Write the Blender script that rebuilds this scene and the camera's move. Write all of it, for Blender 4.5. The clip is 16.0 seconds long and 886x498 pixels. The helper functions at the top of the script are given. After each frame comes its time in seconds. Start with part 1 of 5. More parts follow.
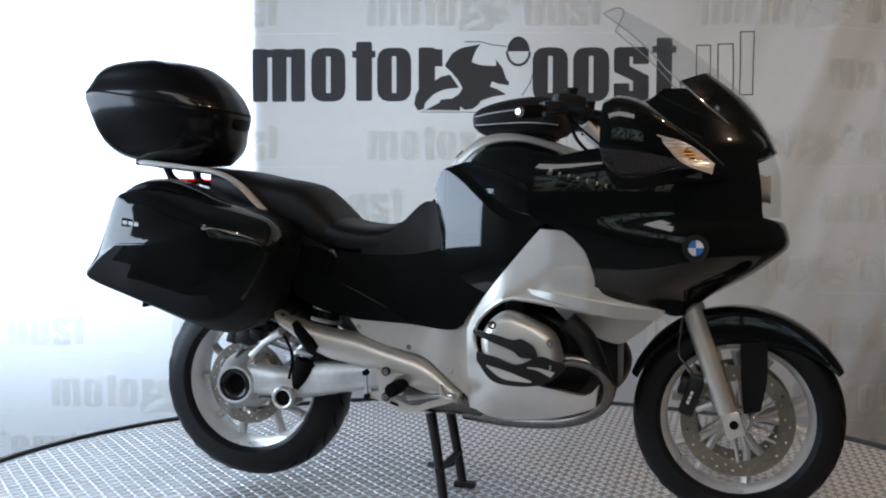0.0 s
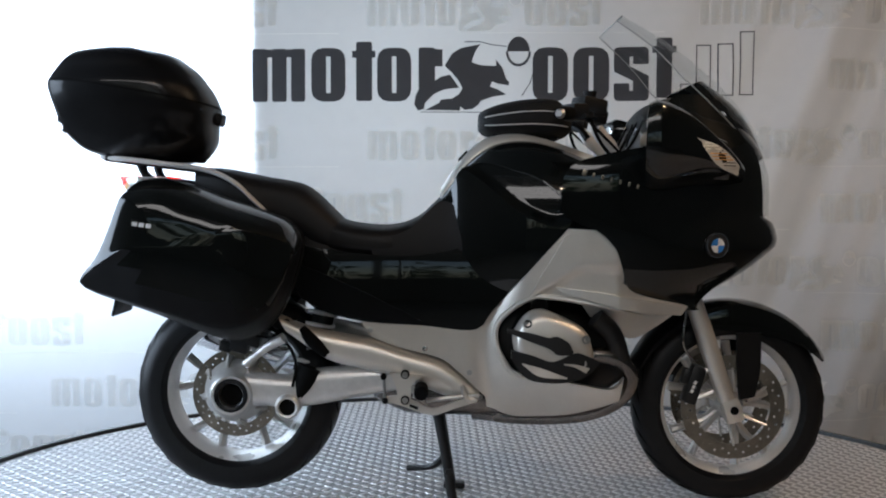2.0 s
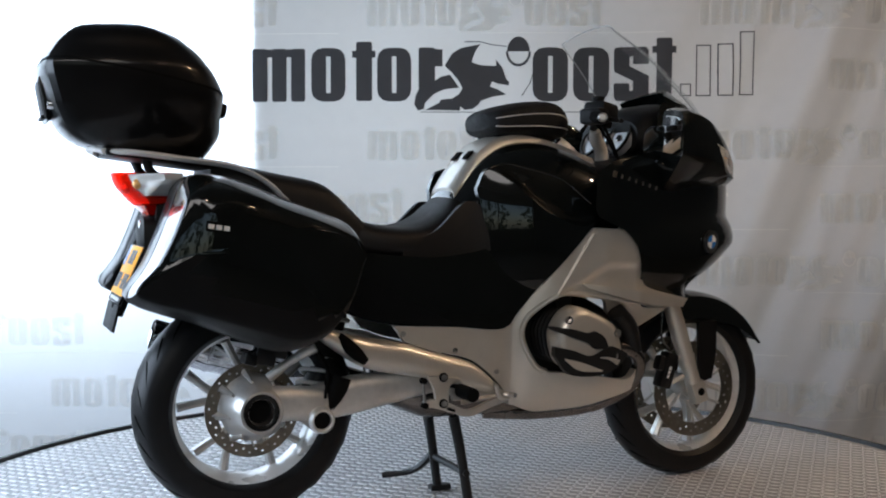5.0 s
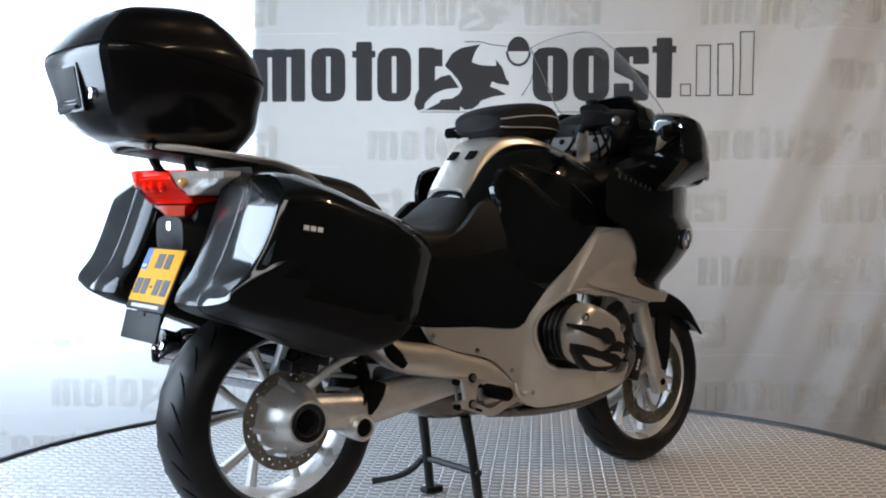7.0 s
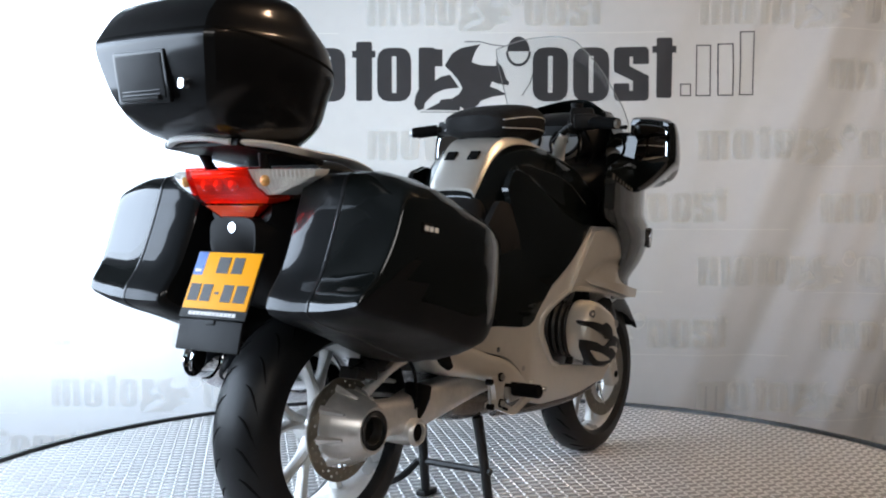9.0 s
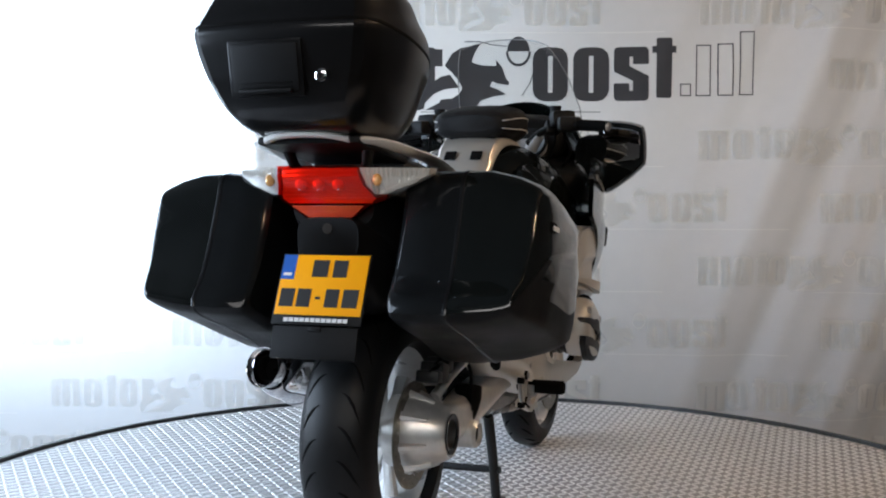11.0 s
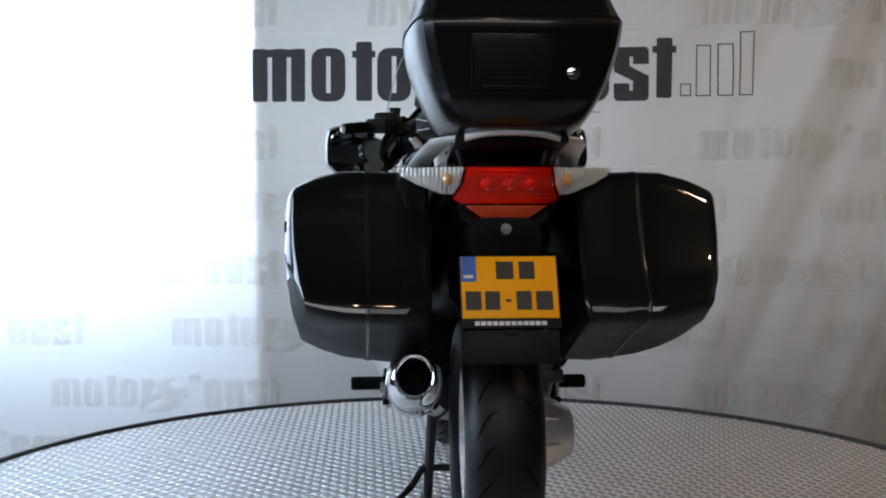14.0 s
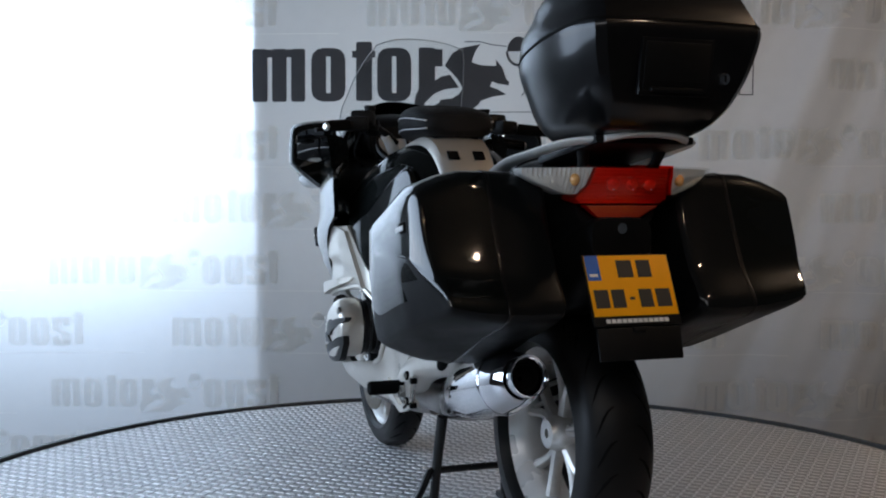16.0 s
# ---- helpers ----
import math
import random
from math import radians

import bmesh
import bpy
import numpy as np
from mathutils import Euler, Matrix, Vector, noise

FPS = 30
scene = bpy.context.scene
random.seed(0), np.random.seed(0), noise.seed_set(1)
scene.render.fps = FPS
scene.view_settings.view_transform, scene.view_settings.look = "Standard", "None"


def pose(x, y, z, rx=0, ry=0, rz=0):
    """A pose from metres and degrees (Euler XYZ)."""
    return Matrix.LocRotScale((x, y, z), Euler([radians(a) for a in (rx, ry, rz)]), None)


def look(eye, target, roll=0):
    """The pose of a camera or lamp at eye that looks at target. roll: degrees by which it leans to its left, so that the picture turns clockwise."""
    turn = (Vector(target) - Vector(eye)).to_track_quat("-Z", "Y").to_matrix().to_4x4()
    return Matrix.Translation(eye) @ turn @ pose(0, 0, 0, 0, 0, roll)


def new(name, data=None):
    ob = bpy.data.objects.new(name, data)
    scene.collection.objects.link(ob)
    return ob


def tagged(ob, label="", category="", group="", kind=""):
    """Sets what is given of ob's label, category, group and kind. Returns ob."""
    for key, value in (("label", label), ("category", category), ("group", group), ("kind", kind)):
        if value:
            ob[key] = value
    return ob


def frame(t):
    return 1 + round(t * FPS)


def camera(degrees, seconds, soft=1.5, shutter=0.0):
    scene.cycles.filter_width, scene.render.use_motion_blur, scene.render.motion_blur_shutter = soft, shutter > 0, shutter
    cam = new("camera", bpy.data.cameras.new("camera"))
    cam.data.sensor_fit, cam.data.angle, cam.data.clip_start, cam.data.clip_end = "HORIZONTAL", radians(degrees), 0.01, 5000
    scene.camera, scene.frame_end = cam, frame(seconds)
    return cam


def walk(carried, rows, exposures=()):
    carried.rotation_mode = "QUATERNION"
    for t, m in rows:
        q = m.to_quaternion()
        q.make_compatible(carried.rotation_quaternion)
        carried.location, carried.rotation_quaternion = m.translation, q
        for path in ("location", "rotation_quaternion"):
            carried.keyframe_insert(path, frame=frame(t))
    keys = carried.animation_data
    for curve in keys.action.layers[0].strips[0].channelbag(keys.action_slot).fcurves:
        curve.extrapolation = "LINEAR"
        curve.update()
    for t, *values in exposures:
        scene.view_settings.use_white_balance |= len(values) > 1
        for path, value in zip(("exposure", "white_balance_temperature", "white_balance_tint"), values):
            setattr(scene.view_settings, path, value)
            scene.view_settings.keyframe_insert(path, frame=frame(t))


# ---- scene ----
HEAD0, RATE = -13.557, 7.7847          # the turntable's heading at the start, and its speed in degrees a second
CENTRE = (0.6857, -0.0085)             # the turntable's axis, in the motorcycle's own space
EYE = pose(0, -3.304, 0.920, 90 - 2.36, 0, 1.30)
cam = camera(45.18, 16.0, soft=2.0)
walk(cam, [(0, EYE), (16.0, EYE)],
     exposures=[(t, stops, kelvin, 10.0) for t, stops, kelvin in (
         (0, -0.16, 6160), (4.0, -0.31, 6210), (7.0, 0.12, 6220), (9.0, 0.25, 6280), (11.5, 0.05, 6190), (13.0, -0.16, 6150), (14.5, -0.33, 6090), (16.0, -0.68, 5960))])

# ---- world and lights ----
world = bpy.data.worlds.new("sky")
scene.world = world
world.use_nodes = True
wn = world.node_tree
sky = wn.nodes.new("ShaderNodeTexSky")
sky.sky_type, sky.sun_disc = "NISHITA", False
sky.sun_elevation, sky.sun_rotation = radians(38), radians(-40)
wn.nodes["Background"].inputs[1].default_value = 0.15
wn.links.new(sky.outputs[0], wn.nodes["Background"].inputs[0])


def area(name, m, sx, sy, watts, colour):
    d = bpy.data.lights.new(name, "AREA")
    d.shape, d.size, d.size_y, d.energy, d.color = "RECTANGLE", sx, sy, watts, colour
    ob = new(name, d)
    ob.matrix_world = m
    return ob


# daylight in the window behind the banner and in the side window, added fills, and the ceiling spots
area("window_light", look((-2.45, 2.98, 1.74), (-2.45, 0, 1.52)), 2.5, 1.95, 325, (0.67, 0.825, 1.0))
area("side_window_light", look((-3.88, -0.9, 1.45), (0, -0.9, 1.0)), 3.4, 2.1, 200, (0.72, 0.845, 1.0))
# Two made-up backlights lift the rest of the banner; no window is known there.
area("backlight_fill", look((-0.35, 2.98, 1.2), (-0.35, 0, 0.9)), 1.5, 2.2, 24, (0.80, 0.92, 1.0))
area("backlight_fill", look((1.75, 2.98, 1.2), (1.75, 0, 0.9)), 1.8, 2.2, 9.5, (1.0, 0.95, 0.88))
# Made-up overhead fill that brightens the near side; no such lamp is known.
OVERHEAD_FILLS = [(-0.7, -4.9)]
for sx, sy in OVERHEAD_FILLS:
    area("overhead_fill", look((sx, sy, 3.03), (sx, sy + 0.8, 0.5)), 5.0, 2.4, 186, (1.0, 0.945, 0.895))
SPOTS = [(1.9, -2.6, 12), (0.4, -3.9, 9), (2.6, -0.6, 36)]
for sx, sy, watts in SPOTS:
    area("spot_light", look((sx, sy, 3.02), (0.35 * sx, 0.25 * sy + 0.4, 0.6)), 0.08, 0.08, watts, (1.0, 0.68, 0.42))

# ---- materials ----


def mat(name, base, rough=0.5, metal=0.0, vary=0.15, scale=30.0, bump=0.0, bscale=200.0, coat=0.0, spec=0.5, rvary=0.1):
    """A principled surface whose colour and gloss vary at two scales, with fine relief."""
    m = bpy.data.materials.new(name)
    m.use_nodes = True
    nt = m.node_tree
    p = nt.nodes["Principled BSDF"]
    p.inputs["Metallic"].default_value = metal
    p.inputs["Coat Weight"].default_value = coat
    p.inputs["Coat Roughness"].default_value = 0.04
    p.inputs["Specular IOR Level"].default_value = spec
    co = nt.nodes.new("ShaderNodeTexCoord")
    n1 = nt.nodes.new("ShaderNodeTexNoise")
    n1.inputs["Scale"].default_value, n1.inputs["Detail"].default_value = scale, 6
    n2 = nt.nodes.new("ShaderNodeTexNoise")
    n2.inputs["Scale"].default_value, n2.inputs["Detail"].default_value = scale * 0.12, 3
    for n in (n1, n2):
        nt.links.new(co.outputs["Object"], n.inputs["Vector"])
    add = nt.nodes.new("ShaderNodeMath")
    add.operation = "ADD"
    nt.links.new(n1.outputs[0], add.inputs[0])
    nt.links.new(n2.outputs[0], add.inputs[1])
    ramp = nt.nodes.new("ShaderNodeMapRange")
    ramp.inputs[1].default_value, ramp.inputs[2].default_value = 0.6, 1.4
    nt.links.new(add.outputs[0], ramp.inputs[0])
    mix = nt.nodes.new("ShaderNodeMix")
    mix.data_type = "RGBA"
    mix.inputs[6].default_value = (*[c * (1 - vary) for c in base], 1)
    mix.inputs[7].default_value = (*[min(1, c * (1 + vary)) for c in base], 1)
    nt.links.new(ramp.outputs[0], mix.inputs[0])
    nt.links.new(mix.outputs[2], p.inputs["Base Color"])
    rr = nt.nodes.new("ShaderNodeMapRange")
    rr.inputs[1].default_value, rr.inputs[2].default_value = 0.3, 0.7
    rr.inputs[3].default_value, rr.inputs[4].default_value = max(0.02, rough - rvary), min(1, rough + rvary)
    nt.links.new(n2.outputs[0], rr.inputs[0])
    nt.links.new(rr.outputs[0], p.inputs["Roughness"])
    if bump:
        nb = nt.nodes.new("ShaderNodeTexNoise")
        nb.inputs["Scale"].default_value, nb.inputs["Detail"].default_value = bscale, 4
        nt.links.new(co.outputs["Object"], nb.inputs["Vector"])
        b = nt.nodes.new("ShaderNodeBump")
        b.inputs["Strength"].default_value, b.inputs["Distance"].default_value = bump, 0.002
        nt.links.new(nb.outputs[0], b.inputs["Height"])
        nt.links.new(b.outputs[0], p.inputs["Normal"])
    return m


def clear(name, colour, rough=0.02):
    """Thin clear plastic: mostly see-through, with a glossy skin."""
    m = bpy.data.materials.new(name)
    m.use_nodes = True
    nt = m.node_tree
    nt.nodes.remove(nt.nodes["Principled BSDF"])
    tr = nt.nodes.new("ShaderNodeBsdfTransparent")
    tr.inputs[0].default_value = (*colour, 1)
    gl = nt.nodes.new("ShaderNodeBsdfGlossy")
    gl.inputs["Roughness"].default_value = rough
    fr = nt.nodes.new("ShaderNodeLayerWeight")
    fr.inputs[0].default_value = 0.25
    pw = nt.nodes.new("ShaderNodeMath")
    pw.operation = "POWER"
    pw.inputs[1].default_value = 4.0
    sc = nt.nodes.new("ShaderNodeMath")
    sc.operation = "MULTIPLY_ADD"
    sc.inputs[1].default_value, sc.inputs[2].default_value = 0.5, 0.035
    nt.links.new(fr.outputs["Facing"], pw.inputs[0])
    nt.links.new(pw.outputs[0], sc.inputs[0])
    mx = nt.nodes.new("ShaderNodeMixShader")
    nt.links.new(sc.outputs[0], mx.inputs[0])
    nt.links.new(tr.outputs[0], mx.inputs[1])
    nt.links.new(gl.outputs[0], mx.inputs[2])
    nt.links.new(mx.outputs[0], nt.nodes["Material Output"].inputs[0])
    return m


def glow(name, colour, strength):
    m = bpy.data.materials.new(name)
    m.use_nodes = True
    p = m.node_tree.nodes["Principled BSDF"]
    p.inputs["Base Color"].default_value = (*colour, 1)
    p.inputs["Emission Color"].default_value = (*colour, 1)
    p.inputs["Emission Strength"].default_value = strength
    return m


def cloth(name, base, through_share, vary=0.05):
    """Banner cloth: woven, letting part of the light through."""
    m = mat(name, base, rough=0.9, vary=vary, scale=14, bump=0.15, bscale=700)
    nt = m.node_tree
    tl = nt.nodes.new("ShaderNodeBsdfTranslucent")
    tl.inputs[0].default_value = (*base, 1)
    mx = nt.nodes.new("ShaderNodeMixShader")
    mx.inputs[0].default_value = through_share
    p = nt.nodes["Principled BSDF"]
    p.inputs["Specular IOR Level"].default_value = 0.1
    nt.links.new(p.outputs[0], mx.inputs[1])
    nt.links.new(tl.outputs[0], mx.inputs[2])
    nt.links.new(mx.outputs[0], nt.nodes["Material Output"].inputs[0])
    return m


PAINT = mat("graphite_paint", (0.0036, 0.0046, 0.0043), 0.30, 0.0, 0.2, 260, coat=1.0, spec=0.04, rvary=0.02)
SATIN = mat("satin_graphite", (0.0048, 0.0055, 0.0060), 0.38, 0.0, 0.15, 120, coat=0.45, spec=0.04, rvary=0.02)
SILVER = mat("silver_paint", (0.66, 0.625, 0.565), 0.36, 0.66, 0.04, 260, coat=0.3, rvary=0.015)
RIM = mat("machined_rim", (0.80, 0.79, 0.77), 0.30, 0.40, 0.06, 60, rvary=0.05)
LIP = mat("polished_lip", (0.92, 0.91, 0.90), 0.26, 0.25, 0.04, 60)
RAIL = mat("rail_silver", (0.74, 0.73, 0.71), 0.36, 0.18, 0.06, 120, coat=0.2, rvary=0.03)
ALLOY = mat("cast_alloy", (0.64, 0.625, 0.60), 0.36, 0.70, 0.12, 60, bump=0.12, bscale=400)
CHROME = mat("chrome", (0.78, 0.78, 0.80), 0.07, 1.0, 0.05, 20, rvary=0.03)
STEEL = mat("brushed_steel", (0.45, 0.44, 0.42), 0.33, 1.0, 0.15, 40)
DISC = mat("brake_disc_steel", (0.24, 0.215, 0.175), 0.35, 1.0, 0.2, 60)
PIPE = mat("exhaust_steel", (0.20, 0.185, 0.175), 0.26, 1.0, 0.3, 25)
RUBBER = mat("tyre_rubber", (0.007, 0.007, 0.0073), 0.44, 0.0, 0.25, 40, spec=0.22, bump=0.15, bscale=300)
GROOVE = mat("tread_groove", (0.003, 0.003, 0.003), 0.9, spec=0.1)
PLASTIC = mat("black_plastic", (0.0045, 0.0045, 0.0048), 0.48, 0.0, 0.2, 60, spec=0.16, bump=0.12, bscale=900)
CASE = mat("case_black", (0.0042, 0.0042, 0.0046), 0.40, 0.0, 0.2, 80, coat=0.5, spec=0.10, rvary=0.04)
CASE.node_tree.nodes["Principled BSDF"].inputs["Coat Roughness"].default_value = 0.12
SEAT = mat("seat_vinyl", (0.0058, 0.0054, 0.0054), 0.50, 0.0, 0.2, 50, spec=0.28, bump=0.25, bscale=700)
FABRIC = mat("bag_fabric", (0.0065, 0.0065, 0.007), 0.70, 0.0, 0.25, 90, spec=0.25, bump=0.4, bscale=900)
PIPING = mat("white_piping", (0.55, 0.55, 0.54), 0.7)
ENGINE = mat("engine_black", (0.006, 0.006, 0.006), 0.42, 0.2, 0.3, 30, bump=0.2, bscale=200)
RED = mat("red_lens", (0.72, 0.011, 0.007), 0.14, 0.0, 0.15, 90, coat=1.0)
REDLIT = mat("red_reflector_lit", (1.0, 0.10, 0.04), 0.15, 0.0, 0.1, 300, coat=1.0)
LENS = mat("clear_lens", (0.80, 0.79, 0.76), 0.20, 0.35, 0.12, 90, bump=0.1, bscale=160, coat=1.0)
AMBER = mat("amber_bulb", (0.80, 0.42, 0.14), 0.2, 0.2, 0.3, 120, coat=1.0)
REDGLASS = clear("red_lens_glass", (0.97, 0.10, 0.035))
LENSGLASS = clear("clear_lens_glass", (0.96, 0.96, 0.95))
REFLECTOR = mat("lamp_reflector", (0.88, 0.88, 0.87), 0.28, 0.25, 0.1, 120)
MIRROR = mat("mirror_glass", (0.75, 0.76, 0.77), 0.03, 1.0, 0.02, 5, rvary=0.01)
SCREEN = clear("windscreen_clear", (0.972, 0.978, 0.978))
SCREENEDGE = mat("screen_edge", (0.30, 0.31, 0.31), 0.15)
BOWL = mat("lamp_bowl", (0.90, 0.90, 0.88), 0.22, 0.35, 0.08, 120, rvary=0.04)
YELLOW = mat("plate_yellow", (1.0, 0.42, 0.002), 0.45, 0.0, 0.04, 50, spec=0.12)
BLUE = mat("plate_blue", (0.03, 0.14, 0.55), 0.35)
INK = mat("black_ink", (0.012, 0.012, 0.012), 0.5)
WHITE = mat("white_ink", (0.75, 0.75, 0.75), 0.5)
BADGEBLUE = mat("badge_blue", (0.05, 0.22, 0.60), 0.2, coat=1.0)
DIAL = mat("dial_face", (0.35, 0.36, 0.37), 0.3, coat=1.0)
# One metal in two tones: the lugs' glints are painted in as paler colour.
PLATE = mat("tread_plate_dim", (0.41, 0.405, 0.405), 0.50, 0.55, 0.16, 18, bump=0.1, bscale=500, rvary=0.09)
LUG = mat("tread_lug_lit", (0.82, 0.81, 0.81), 0.45, 0.60, 0.12, 30, rvary=0.08)
EDGE = mat("rim_black", (0.015, 0.015, 0.016), 0.5)
EDGELIGHT = mat("rim_strip", (0.55, 0.55, 0.55), 0.3, 0.9)
BANNER = cloth("banner_cloth", (0.74, 0.73, 0.72), 0.42)
PRINT = cloth("banner_print_dark", (0.085, 0.085, 0.09), 0.30, 0.1)
PALE = cloth("banner_print_pale", (0.90, 0.885, 0.86), 0.86, 0.06)
# Unseen room surfaces are coloured near black, so gloss reflects a dim room.
WALL = mat("wall_dim_plaster", (0.045, 0.044, 0.043), 0.85, 0.0, 0.06, 6, bump=0.2, bscale=120)
CEIL = mat("ceiling_dim_paint", (0.06, 0.058, 0.055), 0.9, 0.0, 0.05, 4)
FLOOR = mat("dim_concrete", (0.065, 0.061, 0.057), 0.55, 0.0, 0.15, 5, bump=0.15, bscale=90)
LEAFY = mat("outdoor_green", (0.10, 0.16, 0.06), 0.8, 0.0, 0.7, 3)
BULB = glow("spot_bulb", (1.0, 0.72, 0.45), 18.0)

# ---- mesh tools ----


def finish(name, bm, material, parent=None, label="", sharp=38, smooth=True):
    bmesh.ops.remove_doubles(bm, verts=bm.verts, dist=1e-5)
    bmesh.ops.recalc_face_normals(bm, faces=bm.faces)
    for f in bm.faces:
        f.smooth = smooth
    for e in bm.edges:
        e.smooth = e.calc_face_angle(0) < radians(sharp)
    me = bpy.data.meshes.new(name)
    bm.to_mesh(me)
    bm.free()
    for m in material if isinstance(material, (list, tuple)) else [material]:
        me.materials.append(m)
    ob = new(name, me)
    if parent:
        ob.parent = parent
    if label:
        tagged(ob, label)
    return ob


def part(name, bm, material, parent, label="", **kw):
    return finish(name, bm, material, parent, label, **kw)


def curve(pts, n, closed=False):
    """n points along a smooth line through the given ones."""
    P = [Vector(p) for p in pts]
    if closed:
        P = [P[-1], *P, P[0], P[1]]
    else:
        P = [2 * P[0] - P[1], *P, 2 * P[-1] - P[-2]]
    segs = len(P) - 3
    lens = [(P[i + 2] - P[i + 1]).length for i in range(segs)]
    total, out = sum(lens), []
    for k in range(n):
        d = total * k / (n if closed else n - 1)
        i = 0
        while i < segs - 1 and d > lens[i]:
            d -= lens[i]
            i += 1
        t = min(1, d / max(lens[i], 1e-9))
        a, b, c, e = P[i:i + 4]
        out.append(0.5 * (2 * b + (c - a) * t + (2 * a - 5 * b + 4 * c - e) * t * t + (3 * b - a - 3 * c + e) * t ** 3))
    return out


def lerp_table(rows, x):
    """Smoothly reads a table of (x, values...) at x."""
    if x <= rows[0][0]:
        return rows[0][1:]
    for a, b in zip(rows, rows[1:]):
        if x <= b[0]:
            t = (x - a[0]) / (b[0] - a[0])
            return tuple(p + (q - p) * t for p, q in zip(a[1:], b[1:]))
    return rows[-1][1:]


def smooth_table(rows, n):
    """n rows along a smooth line through the rows of a table."""
    cols = len(rows[0])
    xs = [r[0] for r in rows]
    out = []
    for k in range(n):
        x = xs[0] + (xs[-1] - xs[0]) * k / (n - 1)
        i = max(0, min(len(rows) - 2, sum(1 for v in xs if v <= x) - 1))
        h = xs[i + 1] - xs[i]
        t = (x - xs[i]) / h
        row = [x]
        for c in range(1, cols):
            def slope(j):
                lo, hi = max(0, j - 1), min(len(rows) - 1, j + 1)
                return (rows[hi][c] - rows[lo][c]) / (xs[hi] - xs[lo])
            a, b, ma, mb = rows[i][c], rows[i + 1][c], slope(i) * h, slope(i + 1) * h
            row.append((2 * t ** 3 - 3 * t * t + 1) * a + (t ** 3 - 2 * t * t + t) * ma + (3 * t * t - 2 * t ** 3) * b + (t ** 3 - t * t) * mb)
        out.append(row)
    return out


def skin(bm, rows, closed=False, caps=False):
    """Faces between rows of points; closed rings, with caps, make a solid."""
    R = [[bm.verts.new(p) for p in row] for row in rows]
    for a, b in zip(R, R[1:]):
        n = len(a)
        for i in range(n if closed else n - 1):
            j = (i + 1) % n
            bm.faces.new((a[i], a[j], b[j], b[i]))
    if caps:
        bm.faces.new(R[0][::-1])
        bm.faces.new(R[-1])
    return R


def ring(n, e=2.0):
    """Unit superellipse."""
    out = []
    for k in range(n):
        a = 2 * math.pi * (k + 0.5) / n
        c, s = math.cos(a), math.sin(a)
        out.append((math.copysign(abs(c) ** (2 / e), c), math.copysign(abs(s) ** (2 / e), s)))
    return out


def body_x(bm, rows, n=28, e=3.0, stations=24, y0=0.0):
    """A rounded body along x from rows of (x, bottom, top, half width)."""
    U = ring(n, e)
    skin(bm, [[(x, y0 + w * u, (zb + zt) / 2 + (zt - zb) / 2 * v) for u, v in U] for x, zb, zt, w in smooth_table(rows, stations)], True, True)
    return bm


def tube(bm, pts, r, n=10, steps=0):
    """A round bar along a line; r is a radius or one for each point."""
    P = curve(pts, steps) if steps else [Vector(p) for p in pts]
    rad = [r] * len(P) if isinstance(r, (int, float)) else [lerp_table([(i / (len(r) - 1), q) for i, q in enumerate(r)], k / (len(P) - 1))[0] for k in range(len(P))]
    up, rows = None, []
    for i, p in enumerate(P):
        d = (P[min(i + 1, len(P) - 1)] - P[max(i - 1, 0)]).normalized()
        if up is None:
            up = d.orthogonal().normalized()
        up = (up - d * up.dot(d)).normalized()
        side = d.cross(up)
        rows.append([p + rad[i] * (math.cos(2 * math.pi * k / n) * up + math.sin(2 * math.pi * k / n) * side) for k in range(n)])
    skin(bm, rows, True, True)
    return bm


def block(bm, c, size, bevel=0.004, m=None):
    """A bevelled box at c."""
    res = bmesh.ops.create_cube(bm, size=1)
    M = Matrix.Translation(c) @ (m or Matrix()) @ Matrix.Diagonal((*size, 1))
    bmesh.ops.transform(bm, matrix=M, verts=res["verts"])
    if bevel:
        edges = list({e for v in res["verts"] for e in v.link_edges})
        bmesh.ops.bevel(bm, geom=edges, offset=bevel, segments=2, affect="EDGES", profile=0.6)
    return bm


def turned(bm, profile, c, n=48, axis="y", closed=True):
    """A turned body: profile of (radius, along) round an axis through c."""
    rows = []
    for k in range(n):
        a = 2 * math.pi * k / n
        row = []
        for r, h in profile:
            u, v = r * math.cos(a), r * math.sin(a)
            p = {"y": (u, h, v), "x": (h, u, v), "z": (u, v, h)}[axis]
            row.append(Vector(c) + Vector(p))
        rows.append(row)
    V = [[bm.verts.new(p) for p in row] for row in rows]
    m = len(profile)
    for i in range(n):
        a, b = V[i], V[(i + 1) % n]
        for j in range(m if closed else m - 1):
            q = (j + 1) % m
            bm.faces.new((a[j], a[q], b[q], b[j]))
    return bm


def shell(bm, low, high, yf, thick, nu=24, nv=10, side=-1):
    """A curved side panel between two lines in the x-z plane; yf gives its half width at (x, z); closed, with thickness."""
    A, B = curve([(x, 0, z) for x, z in low], nu), curve([(x, 0, z) for x, z in high], nu)
    out, inn = [], []
    for a, b in zip(A, B):
        ro, ri = [], []
        for k in range(nv):
            p = a.lerp(b, k / (nv - 1))
            h = yf(p.x, p.z)
            ro.append(Vector((p.x, side * h, p.z)))
            ri.append(Vector((p.x, side * (h - thick), p.z)))
        out.append(ro)
        inn.append(ri)
    skin(bm, [o + i[::-1] for o, i in zip(out, inn)], True, True)
    return bm


def both(name, fn, material, parent, label=""):
    """The same part on the right (-1) and on the left (+1)."""
    obs = []
    for s in (-1, 1):
        bm = bmesh.new()
        fn(bm, s)
        obs.append(part(name, bm, material, parent, label))
    return obs


